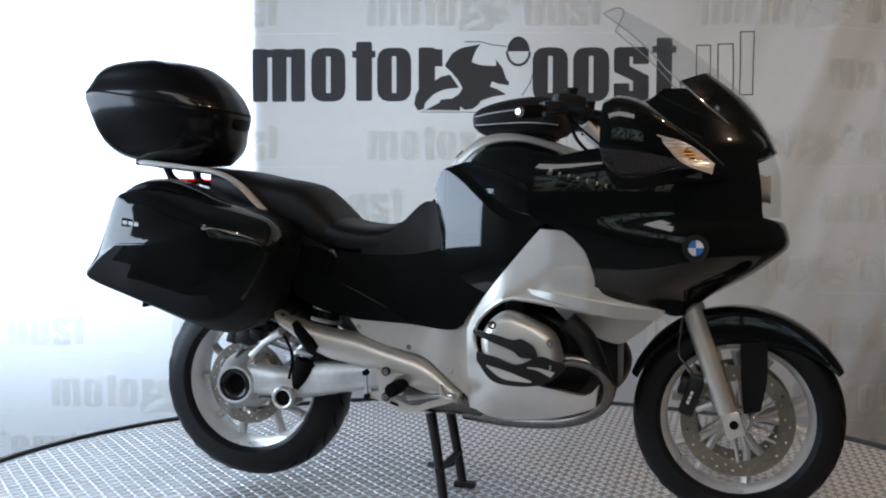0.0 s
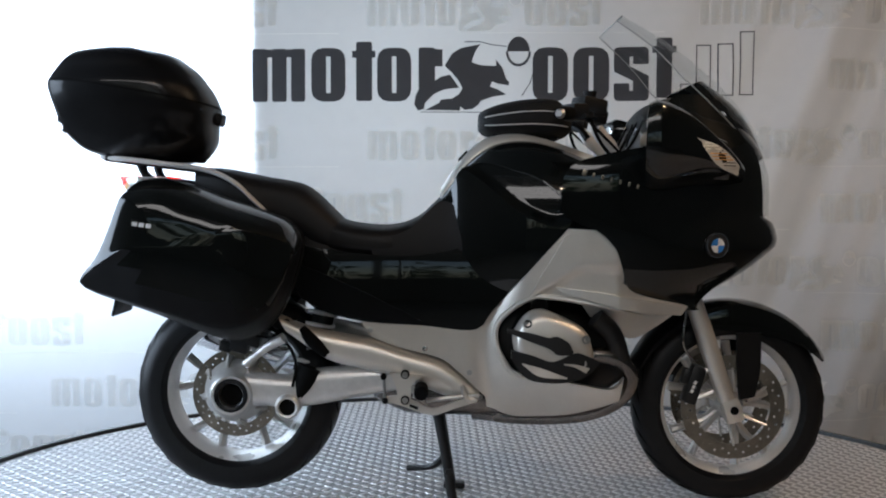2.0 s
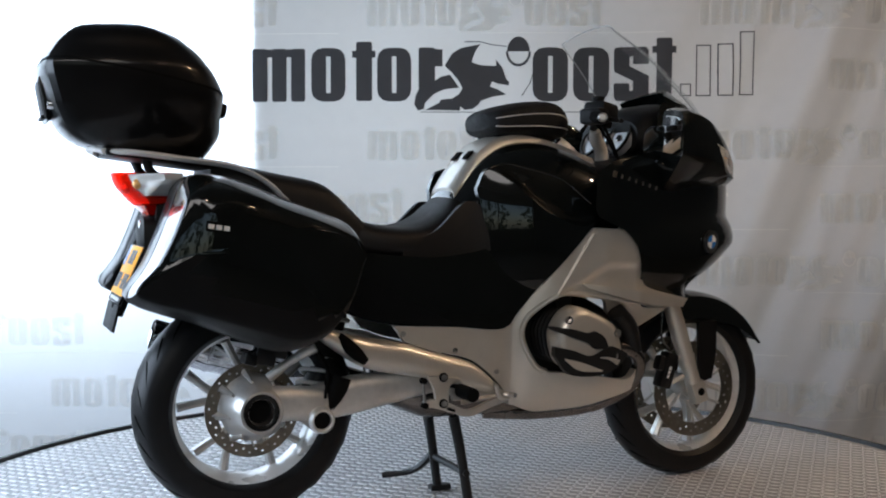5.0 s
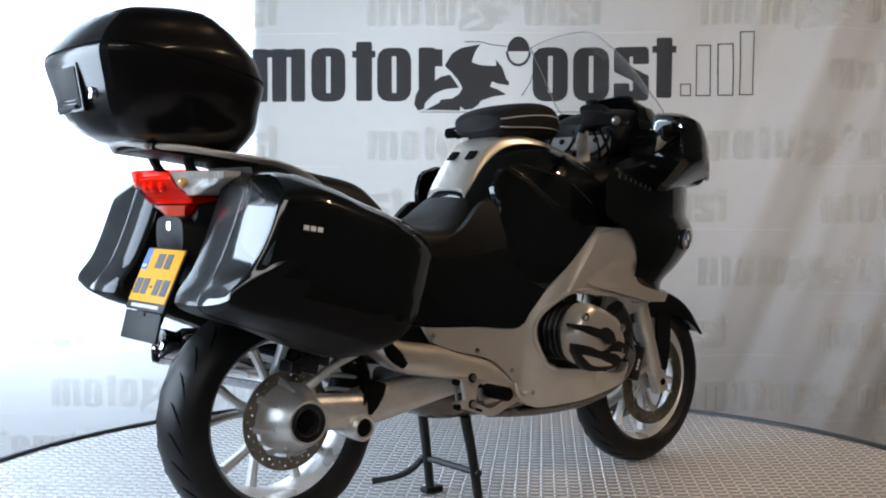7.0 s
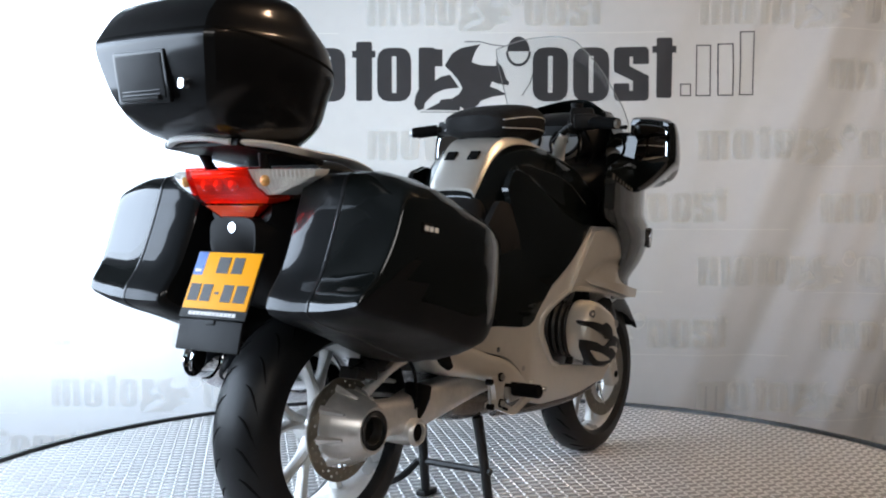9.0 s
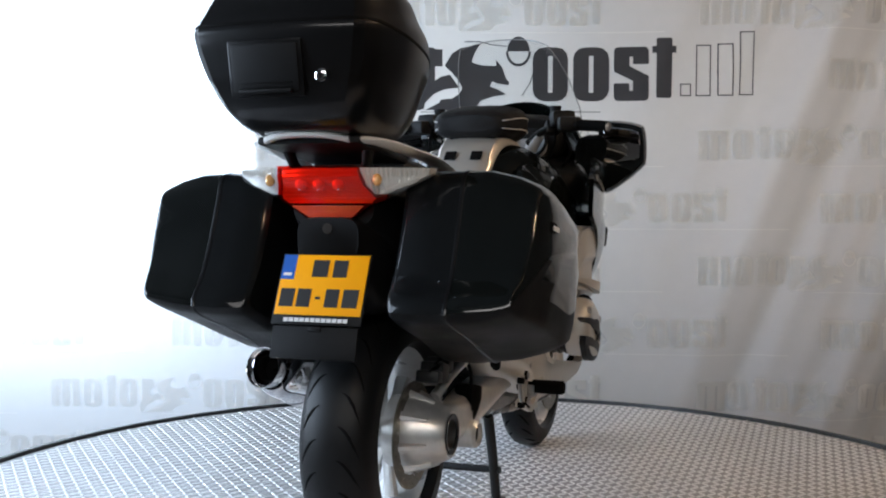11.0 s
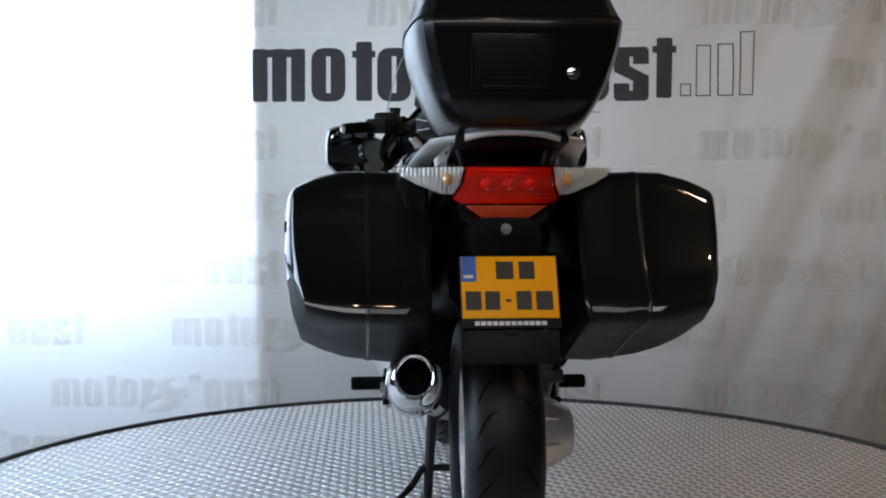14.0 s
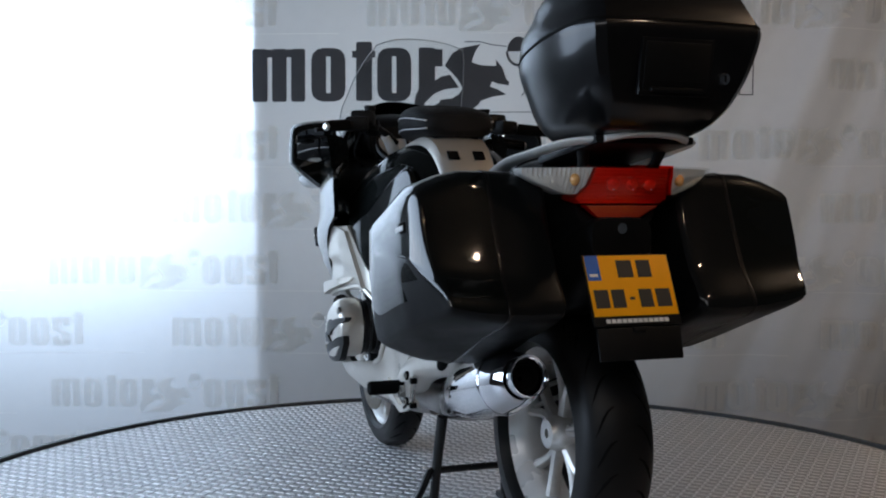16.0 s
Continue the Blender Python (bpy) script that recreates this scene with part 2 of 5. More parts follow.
def thing(name, label, category, group="", kind=""):
    ob = new(name)
    ob.empty_display_size = 0.1
    return tagged(ob, label, category, group, kind)


# ---- the room ----


def slab(name, lo, hi, material, label=""):
    bm = bmesh.new()
    block(bm, [(a + b) / 2 for a, b in zip(lo, hi)], [b - a for a, b in zip(lo, hi)], 0)
    ob = finish(name, bm, material, smooth=False)
    return tagged(ob, label, kind="structure")


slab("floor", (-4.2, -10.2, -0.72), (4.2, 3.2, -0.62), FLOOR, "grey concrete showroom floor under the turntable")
slab("ceiling", (-4.2, -10.2, 3.1), (4.2, 3.2, 3.2), CEIL, "unseen showroom ceiling, the room's dimness put into its dark colour")
slab("wall_east", (4.0, -10.2, -0.62), (4.2, 3.2, 3.1), WALL, "plain side wall of the showroom, coloured dark for a dim room")
slab("wall_west", (-4.2, -10.2, -0.62), (-4.0, -2.65, 3.1), WALL, "plain side wall of the showroom, coloured dark for a dim room")
slab("wall_west_end", (-4.2, 0.85, -0.62), (-4.0, 3.2, 3.1), WALL, "plain side wall of the showroom, coloured dark for a dim room")
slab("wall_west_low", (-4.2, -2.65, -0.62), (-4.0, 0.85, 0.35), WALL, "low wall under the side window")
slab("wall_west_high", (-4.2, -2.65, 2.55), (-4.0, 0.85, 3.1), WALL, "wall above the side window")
slab("window_bar", (-4.06, -0.93, 0.35), (-4.0, -0.87, 2.55), EDGE, "dark upright bar of the side window")
EDGE_X = -1.112
# Unseen partition, added to end the banner's window light in a hard edge.
slab("wall_north", (EDGE_X, 2.225, -0.62), (EDGE_X + 0.015, 3.2, 3.1), WALL, "thin unseen partition added to cut the window light off sharply")
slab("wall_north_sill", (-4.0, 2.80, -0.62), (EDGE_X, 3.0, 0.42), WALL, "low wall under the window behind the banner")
slab("wall_north_low", (EDGE_X + 0.015, 3.05, -0.62), (4.0, 3.2, 3.1), WALL, "plain unseen wall behind the added backlights")
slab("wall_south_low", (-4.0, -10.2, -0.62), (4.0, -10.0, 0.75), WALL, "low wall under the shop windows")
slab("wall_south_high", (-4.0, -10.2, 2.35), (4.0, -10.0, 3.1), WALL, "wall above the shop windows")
for k, x in enumerate((-3.94, -1.4, 1.2, 3.94)):
    slab("window_post_%d" % (k + 1), (x - 0.06, -10.15, 0.75), (x + 0.06, -10.03, 2.35), EDGE, "dark upright between shop windows")
bm = bmesh.new()
rng = random.Random(4)
for k in range(1500):
    c = Vector((rng.uniform(-10, 10), rng.uniform(-15.5, -13.5), rng.uniform(-0.5, 3.4)))
    if rng.random() < 0.20 + 0.16 * c.z + 0.22 * math.sin(c.x * 2.1 + 0.8 * math.sin(3 * c.z)):
        continue
    bmesh.ops.create_icosphere(bm, subdivisions=1, radius=rng.uniform(0.05, 0.24), matrix=Matrix.Translation(c) @ Matrix.Diagonal((1.3, 1, 0.7, 1)))
tagged(finish("hedge", bm, LEAFY, smooth=False), "leafy green trees outside the shop windows", kind="stuff")
slab("ground", (-60, -70, -0.82), (60, 40, -0.73), FLOOR, "paved ground outside the shop")
for sx, sy, watts in SPOTS:
    lamp = thing("ceiling_spot", "small warm halogen spot on the ceiling", "spot lamp", "ceiling spots")
    lamp.location = (sx, sy, 3.1)
    bm = bmesh.new()
    turned(bm, [(0.0, 0.0), (0.06, 0.0), (0.06, -0.03), (0.045, -0.06), (0.0, -0.06)], (0, 0, 0), 20, "z", False)
    part("housing", bm, EDGELIGHT, lamp)
    bm = bmesh.new()
    turned(bm, [(0.0, -0.061), (0.03, -0.061), (0.028, -0.066), (0.0, -0.068)], (0, 0, 0), 16, "z", False)
    part("bulb", bm, BULB, lamp)

# Frame for the added overhead fill.
for sx, sy in OVERHEAD_FILLS:
    panel = thing("fill_panel", "frame of the added overhead fill, no known lamp of the place", "ceiling light")
    panel.location = (sx, sy, 3.1)
    bm = bmesh.new()
    block(bm, (0, 0.0, -0.02), (5.1, 2.5, 0.04), 0.006)
    part("frame", bm, EDGELIGHT, panel)

# ---- banner ----


def SX(u):
    """Sheet units, 2.924 mm each, to metres across and up."""
    return -2.4169 + 0.0029242 * u


def SZ(v):
    return 1.9815 - 0.0029225 * v


def fold(x, z):
    """How far the cloth hangs out of its plane: soft folds, deeper towards one side."""
    k = max(0.0, min(1.0, (x - 0.7) / 1.1)) ** 1.3
    s = x - 0.45 * (z - 0.8)
    big = 0.055 * math.sin(7.5 * s + 0.5) + 0.034 * math.sin(15 * s + 1.1 + 0.8 * z) + 0.010 * math.sin(33 * s + 2.0 * z) + 0.014 * (1 - abs(math.sin(5.2 * s + 0.4))) ** 3
    return 0.006 * math.sin(3.1 * s + 0.6) + 0.003 * math.sin(11 * x + 0.5 * z) + 0.75 * k * big + 0.0015 * math.sin(9 * z + 2 * x) - 0.06 * k


def on_sheet(u, v, out=0.0):
    x, z = SX(u), SZ(v)
    return Vector((x, 2.2 + fold(x, z) - out, z))


banner = tagged(thing("banner", "white printed cloth banner hanging behind the turntable", "banner"), kind="structure")
bm = bmesh.new()
cols, rows_n = 366, 90
front = [[on_sheet(-500 + 2560 * i / cols, -380 + 1265 * j / rows_n) for i in range(cols + 1)] for j in range(rows_n + 1)]
skin(bm, front)
part("cloth", bm, BANNER, banner)


def patch(bm, poly):
    """A printed area on the cloth, cut fine enough to follow the folds."""
    return bm.faces.new([bm.verts.new((u, 0, v)) for u, v in poly])


def lay(bm, step=14):
    """Cuts the flat printed areas into strips and lays them on the cloth."""
    us = [v.co.x for v in bm.verts]
    u = min(us) + step
    while u < max(us):
        bmesh.ops.bisect_plane(bm, geom=bm.verts[:] + bm.edges[:] + bm.faces[:], plane_co=(u, 0, 0), plane_no=(1, 0, 0))
        u += step
    vs = [v.co.z for v in bm.verts]
    u = min(vs) + 2 * step
    while u < max(vs):
        bmesh.ops.bisect_plane(bm, geom=bm.verts[:] + bm.edges[:] + bm.faces[:], plane_co=(0, 0, u), plane_no=(0, 0, 1))
        u += 2 * step
    bmesh.ops.triangulate(bm, faces=bm.faces[:])
    for v in bm.verts:
        v.co = on_sheet(v.co.x, v.co.z, 0.004)


def rounded(u0, v0, u1, v1, r, n=5):
    pts = []
    for cu, cv, a0 in ((u1 - r, v0 + r, -90), (u1 - r, v1 - r, 0), (u0 + r, v1 - r, 90), (u0 + r, v0 + r, 180)):
        for k in range(n + 1):
            a = radians(a0 + 90 * k / n)
            pts.append((cu + r * math.cos(a), cv + r * math.sin(a)))
    return pts


def slotted(bm, u0, v0, u1, v1, s0, s1, t0, t1, r):
    """A rounded block with an upright slot in it."""
    patch(bm, [(s0, v0), (s0, v1), (u0 + r, v1), *[(u0 + r - r * math.sin(radians(a)), v1 - r + r * math.cos(radians(a))) for a in (30, 60, 90)],
               *[(u0 + r - r * math.cos(radians(a)), v0 + r - r * math.sin(radians(a))) for a in (0, 30, 60, 90)]])
    patch(bm, [(s1, v1), (s1, v0), (u1 - r, v0), *[(u1 - r + r * math.sin(radians(a)), v0 + r - r * math.cos(radians(a))) for a in (30, 60, 90)],
               *[(u1 - r + r * math.cos(radians(a)), v1 - r + r * math.sin(radians(a))) for a in (0, 30, 60, 90)]])
    patch(bm, [(s0, v0), (s1, v0), (s1, t0), (s0, t0)])
    patch(bm, [(s0, t1), (s1, t1), (s1, v1), (s0, v1)])


def ink(name, fn, material, step=14):
    bm = bmesh.new()
    fn(bm)
    lay(bm, step)
    return part(name, bm, material, banner, smooth=False)


SWOOSH = [[(787, 118), (800, 97), (815, 88), (849, 81), (840, 95), (834, 112), (850, 118), (877, 119), (877, 108), (888, 122), (895, 142), (900, 147), (899, 153), (880, 150), (870, 146), (866, 155), (880, 160), (895, 169), (870, 173),
           (850, 180), (846, 187), (836, 194), (822, 196), (815, 190), (776, 186), (780, 178), (800, 176), (812, 168), (818, 158), (812, 146), (799, 130), (790, 122)],
          [(742, 158), (736, 170), (733, 186), (740, 197), (750, 194), (752, 184), (768, 168), (786, 160), (812, 157), (806, 148), (796, 134), (780, 138), (768, 146), (768, 158)],
          [(752, 196), (776, 184), (814, 190), (814, 197)]]


def mark_parts(u, v, k):
    """The shapes of the printed mark at (u, v), in a size of k."""
    def at(a, b):
        return u + (a - 447) * k, v + (b - 76) * k

    def box4(a, b, c, d):
        return (*at(a, b), *at(c, d))
    shapes = []
    for a0, a1 in ((552, 612), (668, 728), (941, 1003), (1012, 1075)):
        mid = (a0 + a1) / 2
        shapes.append(lambda bm, a0=a0, a1=a1, mid=mid: slotted(bm, *box4(a0, 87, a1, 181), at(mid - 4, 0)[0], at(mid + 4, 0)[0], at(0, 102)[1], at(0, 166)[1], 20 * k))

    def tri_block(bm):
        for a0, a1 in ((447, 474), (482, 508), (516, 541)):
            patch(bm, rounded(*box4(a0, 88, a1, 181), 4 * k, 3))
        for a0, a1 in ((474, 482), (508, 516)):
            patch(bm, [at(a0, 89), at(a1, 89), at(a1, 103), at(a0, 103)])
    shapes.append(tri_block)

    def stepped(bm):
        for q, r in (((1083, 87, 1143, 104), 8), ((1083, 163, 1143, 181), 8)):
            patch(bm, rounded(*box4(*q), r * k, 4))
        for q in ((1083, 98, 1110, 126), (1116, 98, 1143, 117), (1083, 150, 1110, 170), (1116, 141, 1143, 170)):
            patch(bm, rounded(*box4(*q), 2 * k, 2))
        patch(bm, [at(1083, 124), at(1110, 120), at(1143, 138), at(1143, 146), at(1116, 146), at(1084, 130)])
    shapes.append(stepped)
    for a0, b0, a1, b1 in ((631, 76, 659, 180), (741, 87, 770, 160), (1156, 72, 1183, 176)):
        shapes.append(lambda bm, q=(a0, b0, a1, b1): patch(bm, rounded(*box4(*q), 4 * k, 3)))
    for a0, b0, a1, b1 in ((624, 92, 631, 104), (659, 92, 665, 104), (770, 90, 783, 120), (1149, 86, 1156, 98), (1183, 86, 1190, 98)):
        shapes.append(lambda bm, q=(a0, b0, a1, b1): patch(bm, [at(q[0], q[1]), at(q[2], q[1]), at(q[2], q[3]), at(q[0], q[3])]))
    for piece in SWOOSH:
        shapes.append(lambda bm, piece=piece: patch(bm, [at(*p) for p in piece]))

    def disc(bm):
        patch(bm, [at(916 + 20 * math.cos(radians(a)), 94 - 26 * math.sin(radians(a))) for a in range(0, 181, 15)])
        for a in range(180, 360, 20):
            patch(bm, [at(916 + r * math.cos(radians(b)), 94 - 1.2 * r * math.sin(radians(b))) for r, b in ((18, a), (22, a), (22, a + 20), (18, a + 20))])
    shapes.append(disc)
    return shapes


for shape in mark_parts(447, 76, 1.0):
    ink("printed_shape", shape, PRINT)


def outline(bm, u0, v0, u1, v1, w=2.0):
    for a, b, c, d in ((u0, v0, u1, v0 + w), (u0, v1 - w, u1, v1), (u0, v0 + w, u0 + w, v1 - w), (u1 - w, v0 + w, u1, v1 - w)):
        patch(bm, [(a, b), (c, b), (c, d), (a, d)])


for q in ((1198, 151, 1217, 173), (1225, 84, 1251, 173), (1262, 82, 1289, 173), (1299, 62, 1324, 172)):
    ink("outlined_shape", lambda bm, q=q: outline(bm, *q), PRINT, 6)
for line in ([(822, 77), (850, 77), (868, 82), (895, 85)], [(942, 132), (936, 150), (922, 172)]):
    def thread(bm, line=line):
        for (a, b), (c, d) in zip(line, line[1:]):
            n = math.hypot(c - a, d - b)
            p, q = 0.8 * (b - d) / n, 0.8 * (c - a) / n
            patch(bm, [(a - p, b - q), (c - p, d - q), (c + p, d + q), (a + p, b + q)])
    ink("printed_thread", thread, PRINT, 6)
ink("printed_line", lambda bm: patch(bm, [(745, 199), (1060, 199), (1060, 200.4), (745, 200.4)]), PRINT, 30)
for row, v in enumerate((-122, -8, 106, 226, 336, 446, 557, 667, 770)):
    for u in ((-500, 80, 650, 1230, 1800) if row % 2 == 1 else (-270, 300, 868, 1443)):
        if row == 2 and u < 1400:
            continue

        def pale(bm, uu=u, v=v):
            for shape in mark_parts(uu, v, 0.556):
                shape(bm)
            patch(bm, [(uu + 200, v + 69), (uu + 520, v + 69), (uu + 520, v + 70.2), (uu + 200, v + 70.2)])
        ink("pale_mark", pale, PALE, 8)

# ---- turntable ----
turntable = thing("turntable", "round turntable with silver tread-plate top and black rim", "turntable")
R_T = 1.735
bm = bmesh.new()
turned(bm, [(0.0, 0.0), (0.6, 0.0), (1.2, 0.0), (R_T - 0.012, 0.0), (R_T - 0.012, -0.03), (0.0, -0.03)], (0, 0, 0), 128, "z", False)
part("top_plate", bm, PLATE, turntable)
bm = bmesh.new()
turned(bm, [(R_T - 0.016, 0.004), (R_T - 0.012, 0.013), (R_T + 0.006, 0.013), (R_T + 0.009, 0.006), (R_T + 0.009, -0.06), (R_T - 0.016, -0.06)], (0, 0, 0), 128, "z")
part("rim", bm, EDGE, turntable, "black rubber edge")
bm = bmesh.new()
turned(bm, [(R_T - 0.013, -0.06), (R_T - 0.013, -0.60), (0.0, -0.60), (0.0, -0.05)], (0, 0, 0), 96, "z", False)
part("drum", bm, EDGE, turntable, "black drum under the turntable")
# tread lugs, turned by right angles from one to the next
verts, faces = [], []
P, L, W, H = 0.030, 0.0205, 0.0066, 0.0026
span = int(R_T / P) + 1
for i in range(-span, span + 1):
    for j in range(-span, span + 1):
        x, y = P * i, P * j
        if x * x + y * y > (R_T - 0.03) ** 2:
            continue
        a = radians(45 if (i + j) % 2 else -45)
        c, s = math.cos(a), math.sin(a)
        base = len(verts)
        for px, py, pz in ((-L, 0, 0), (0, -W, 0), (L, 0, 0), (0, W, 0), (-L * 0.6, 0, H), (0, -W * 0.45, H), (L * 0.6, 0, H), (0, W * 0.45, H)):
            verts.append((x + c * px - s * py, y + s * px + c * py, pz))
        for k in range(4):
            q = (k + 1) % 4
            faces.append((base + k, base + q, base + 4 + q, base + 4 + k))
        faces.append((base + 4, base + 5, base + 6, base + 7))
me = bpy.data.meshes.new("tread_relief")
me.from_pydata(verts, [], faces)
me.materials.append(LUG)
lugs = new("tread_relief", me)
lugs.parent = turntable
tagged(lugs, kind="stuff")

# ---- motorcycle ----
bike = thing("motorcycle", "dark graphite touring motorcycle with silver panels on its centre stand", "motorcycle")


def drilled(bm, c, yd, ri, rd, n=120, m=7):
    """A thin ring with holes through it, in rows that alternate."""
    def kept(k, j):
        k %= n
        return 0 <= j < m and not (j == 2 + 2 * (k // 3 % 2) and k % 3 == 1)

    def at(k, j, side):
        a, rr = 2 * math.pi * k / n, ri + (rd - ri) * j / m
        return bm.verts.new((c[0] + rr * math.cos(a), c[1] + yd + 0.0025 * side, c[2] + rr * math.sin(a)))
    for k in range(n):
        for j in range(m):
            if not kept(k, j):
                continue
            for side in (-1, 1):
                bm.faces.new([at(*q, side) for q in ((k, j), (k + 1, j), (k + 1, j + 1), (k, j + 1))])
            for dk, dj, p, q in ((-1, 0, (k, j), (k, j + 1)), (1, 0, (k + 1, j), (k + 1, j + 1)), (0, -1, (k, j), (k + 1, j)), (0, 1, (k, j + 1), (k + 1, j + 1))):
                if not kept(k + dk, j + dj):
                    bm.faces.new([at(*p, -1), at(*q, -1), at(*q, 1), at(*p, 1)])


def wheel(name, c, r, w, rim_r, discs, spokes_at):
    """A cast wheel: hub, tyre, rim, five forked spokes, drilled discs."""
    x, y, z = c
    bm = bmesh.new()
    hw = 0.055 if w > 0.15 else 0.06
    turned(bm, [(0.012, -hw), (0.035, -hw), (0.045, -hw * 0.6), (0.042, 0), (0.045, hw * 0.6), (0.035, hw), (0.012, hw)], c, 28)
    hub = part(name, bm, ALLOY, bike, "cast alloy wheel with black tyre")
    bm = bmesh.new()
    prof = []
    for k in range(17):
        a = radians(-90 + 180 * k / 16)
        s = math.sin(a)
        prof.append((rim_r + 0.008 + (r - rim_r - 0.008) * max(0.0, math.cos(a)) ** 0.62, s * w / 2))
    prof += [(rim_r - 0.006, w * 0.40), (rim_r - 0.006, -w * 0.40)]
    turned(bm, prof, c, 96)
    part("tyre", bm, RUBBER, hub, "black road tyre with curved grooves")
    bm = bmesh.new()
    h = w * 0.43
    turned(bm, [(rim_r + 0.018, -h + 0.004), (rim_r - 0.004, -h + 0.012), (rim_r - 0.010, -h * 0.55), (rim_r - 0.014, -h * 0.25), (rim_r - 0.014, h * 0.25),
                (rim_r - 0.010, h * 0.55), (rim_r - 0.004, h - 0.012), (rim_r + 0.018, h - 0.004), (rim_r + 0.018, h + 0.003), (rim_r + 0.010, h + 0.004), (rim_r + 0.006, h - 0.003), (rim_r - 0.002, h - 0.004), (rim_r - 0.004, h - 0.010), (rim_r - 0.016, h * 0.6),
                (rim_r - 0.024, h * 0.2), (rim_r - 0.024, -h * 0.2), (rim_r - 0.016, -h * 0.6), (rim_r - 0.004, -h + 0.010), (rim_r - 0.002, -h + 0.004), (rim_r + 0.006, -h + 0.003), (rim_r + 0.010, -h - 0.004), (rim_r + 0.018, -h - 0.003)], c, 96)
    part("rim", bm, RIM, hub)
    for q in (-1, 1):
        bm = bmesh.new()
        turned(bm, [(rim_r + 0.012 + 0.0065 * math.cos(a), q * (h + 0.002) + 0.0035 * math.sin(a)) for a in [2 * math.pi * k / 8 for k in range(8)]], c, 96)
        part("rim_lip", bm, LIP, hub, "bright machined rim lip")
    for k in range(5):
        a0 = radians(spokes_at + 72 * k)
        bm = bmesh.new()
        def pol(rr, a):
            return Vector((x + rr * math.cos(a), y, z + rr * math.sin(a)))
        for da in (-0.26, 0.26):
            tube(bm, [pol(0.03, a0), pol(0.10, a0 + da * 0.45), pol(rim_r - 0.03, a0 + da)], [0.018, 0.013, 0.011, 0.014], 8, 8)
        for v in bm.verts:
            v.co.y = y + (v.co.y - y) * 1.5
        part("spoke", bm, ALLOY, hub)
    for yd, rd, ri in discs:
        bm = bmesh.new()
        drilled(bm, c, yd, ri, rd)
        part("brake_disc", bm, DISC, hub, "drilled steel brake disc", smooth=False)
        for k in range(6):
            bm = bmesh.new()
            a = 2 * math.pi * k / 6 + 0.3
            tube(bm, [(x + 0.045 * math.cos(a), y + yd * 0.8, z + 0.045 * math.sin(a)), (x + (ri + 0.006) * math.cos(a + 0.25), y + yd, z + (ri + 0.006) * math.sin(a + 0.25))], 0.0045, 6)
            part("disc_arm", bm, ALLOY, hub)
    bm = bmesh.new()
    n = 26
    for k in range(n):
        a0 = 2 * math.pi * k / n
        for s in (-1, 1):
            pts = []
            for q in range(6):
                t = q / 5
                yy = s * w * (0.10 + 0.30 * t)
                sn = 2 * yy / w
                rr = rim_r + 0.0058 + (r - rim_r - 0.008) * max(0.0, math.sqrt(1 - sn * sn)) ** 0.62
                a = a0 + (0.10 if s > 0 else 0) + 0.30 * t * t - 0.05 * t
                pts.append((x + rr * math.cos(a), y + yy, z + rr * math.sin(a)))
            tube(bm, pts, [0.0012, 0.0042, 0.0046, 0.0014], 5)
    tagged(part("tread_pattern", bm, GROOVE, hub), kind="stuff")
    return hub


RW, FW = (-0.015, -0.006, 0.353), (1.499, -0.006, 0.302)
wheel("rear_wheel", RW, 0.314, 0.182, 0.222, [(-0.088, 0.133, 0.098)], 20)
wheel("front_wheel", FW, 0.301, 0.122, 0.224, [(-0.072, 0.160, 0.115), (0.072, 0.160, 0.115)], 5)

# fuel tank, seat and tail
bm = bmesh.new()
body_x(bm, [(0.60, 0.70, 0.955, 0.12), (0.68, 0.60, 1.055, 0.175), (0.76, 0.58, 1.110, 0.225), (0.86, 0.60, 1.122, 0.255), (0.96, 0.64, 1.098, 0.270), (1.07, 0.75, 1.050, 0.270)], 36, 2.9, 26)
part("fuel_tank", bm, PAINT, bike, "glossy dark graphite fuel tank")


def cover_w(x):
    return lerp_table([(0.60, 0.088), (0.70, 0.096), (0.80, 0.110), (0.95, 0.135), (1.07, 0.155)], x)[0]


TOPLINE = smooth_table([(0.605, 0.965), (0.64, 1.018), (0.69, 1.080), (0.745, 1.118), (0.82, 1.132), (0.92, 1.114), (1.06, 1.064)], 22)
bm = bmesh.new()
rows = []
for x, z in TOPLINE:
    w = cover_w(x)
    prof = [(-w, -0.042), (-w * 0.98, -0.016), (-w * 0.85, 0.003), (-w * 0.4, 0.008), (0, 0.010), (w * 0.4, 0.008), (w * 0.85, 0.003), (w * 0.98, -0.016), (w, -0.042)]
    rows.append([Vector((x, yy, z + dz)) for yy, dz in prof] + [Vector((x + 0.004, yy * 0.95, z + dz - 0.012)) for yy, dz in prof[::-1]])
skin(bm, rows, True, True)
part("tank_cover", bm, SILVER, bike, "silver centre cover of the tank")
for s in (-1, 1):
    bm = bmesh.new()
    block(bm, (0.672, s * 0.042, 1.073), (0.034, 0.036, 0.006), 0.002, pose(0, 0, 0, 0, -46, 0))
    part("cover_slot", bm, GROOVE, bike, "dark slot in the tank cover")

bm = bmesh.new()
body_x(bm, [(0.27, 0.77, 0.890, 0.165), (0.34, 0.765, 0.868, 0.185), (0.46, 0.76, 0.862, 0.190), (0.54, 0.765, 0.890, 0.165), (0.60, 0.775, 0.945, 0.135), (0.635, 0.80, 0.962, 0.115), (0.70, 0.80, 0.90, 0.20)], 32, 3.2, 22)
part("rider_seat", bm, SEAT, bike, "black vinyl rider seat")
bm = bmesh.new()
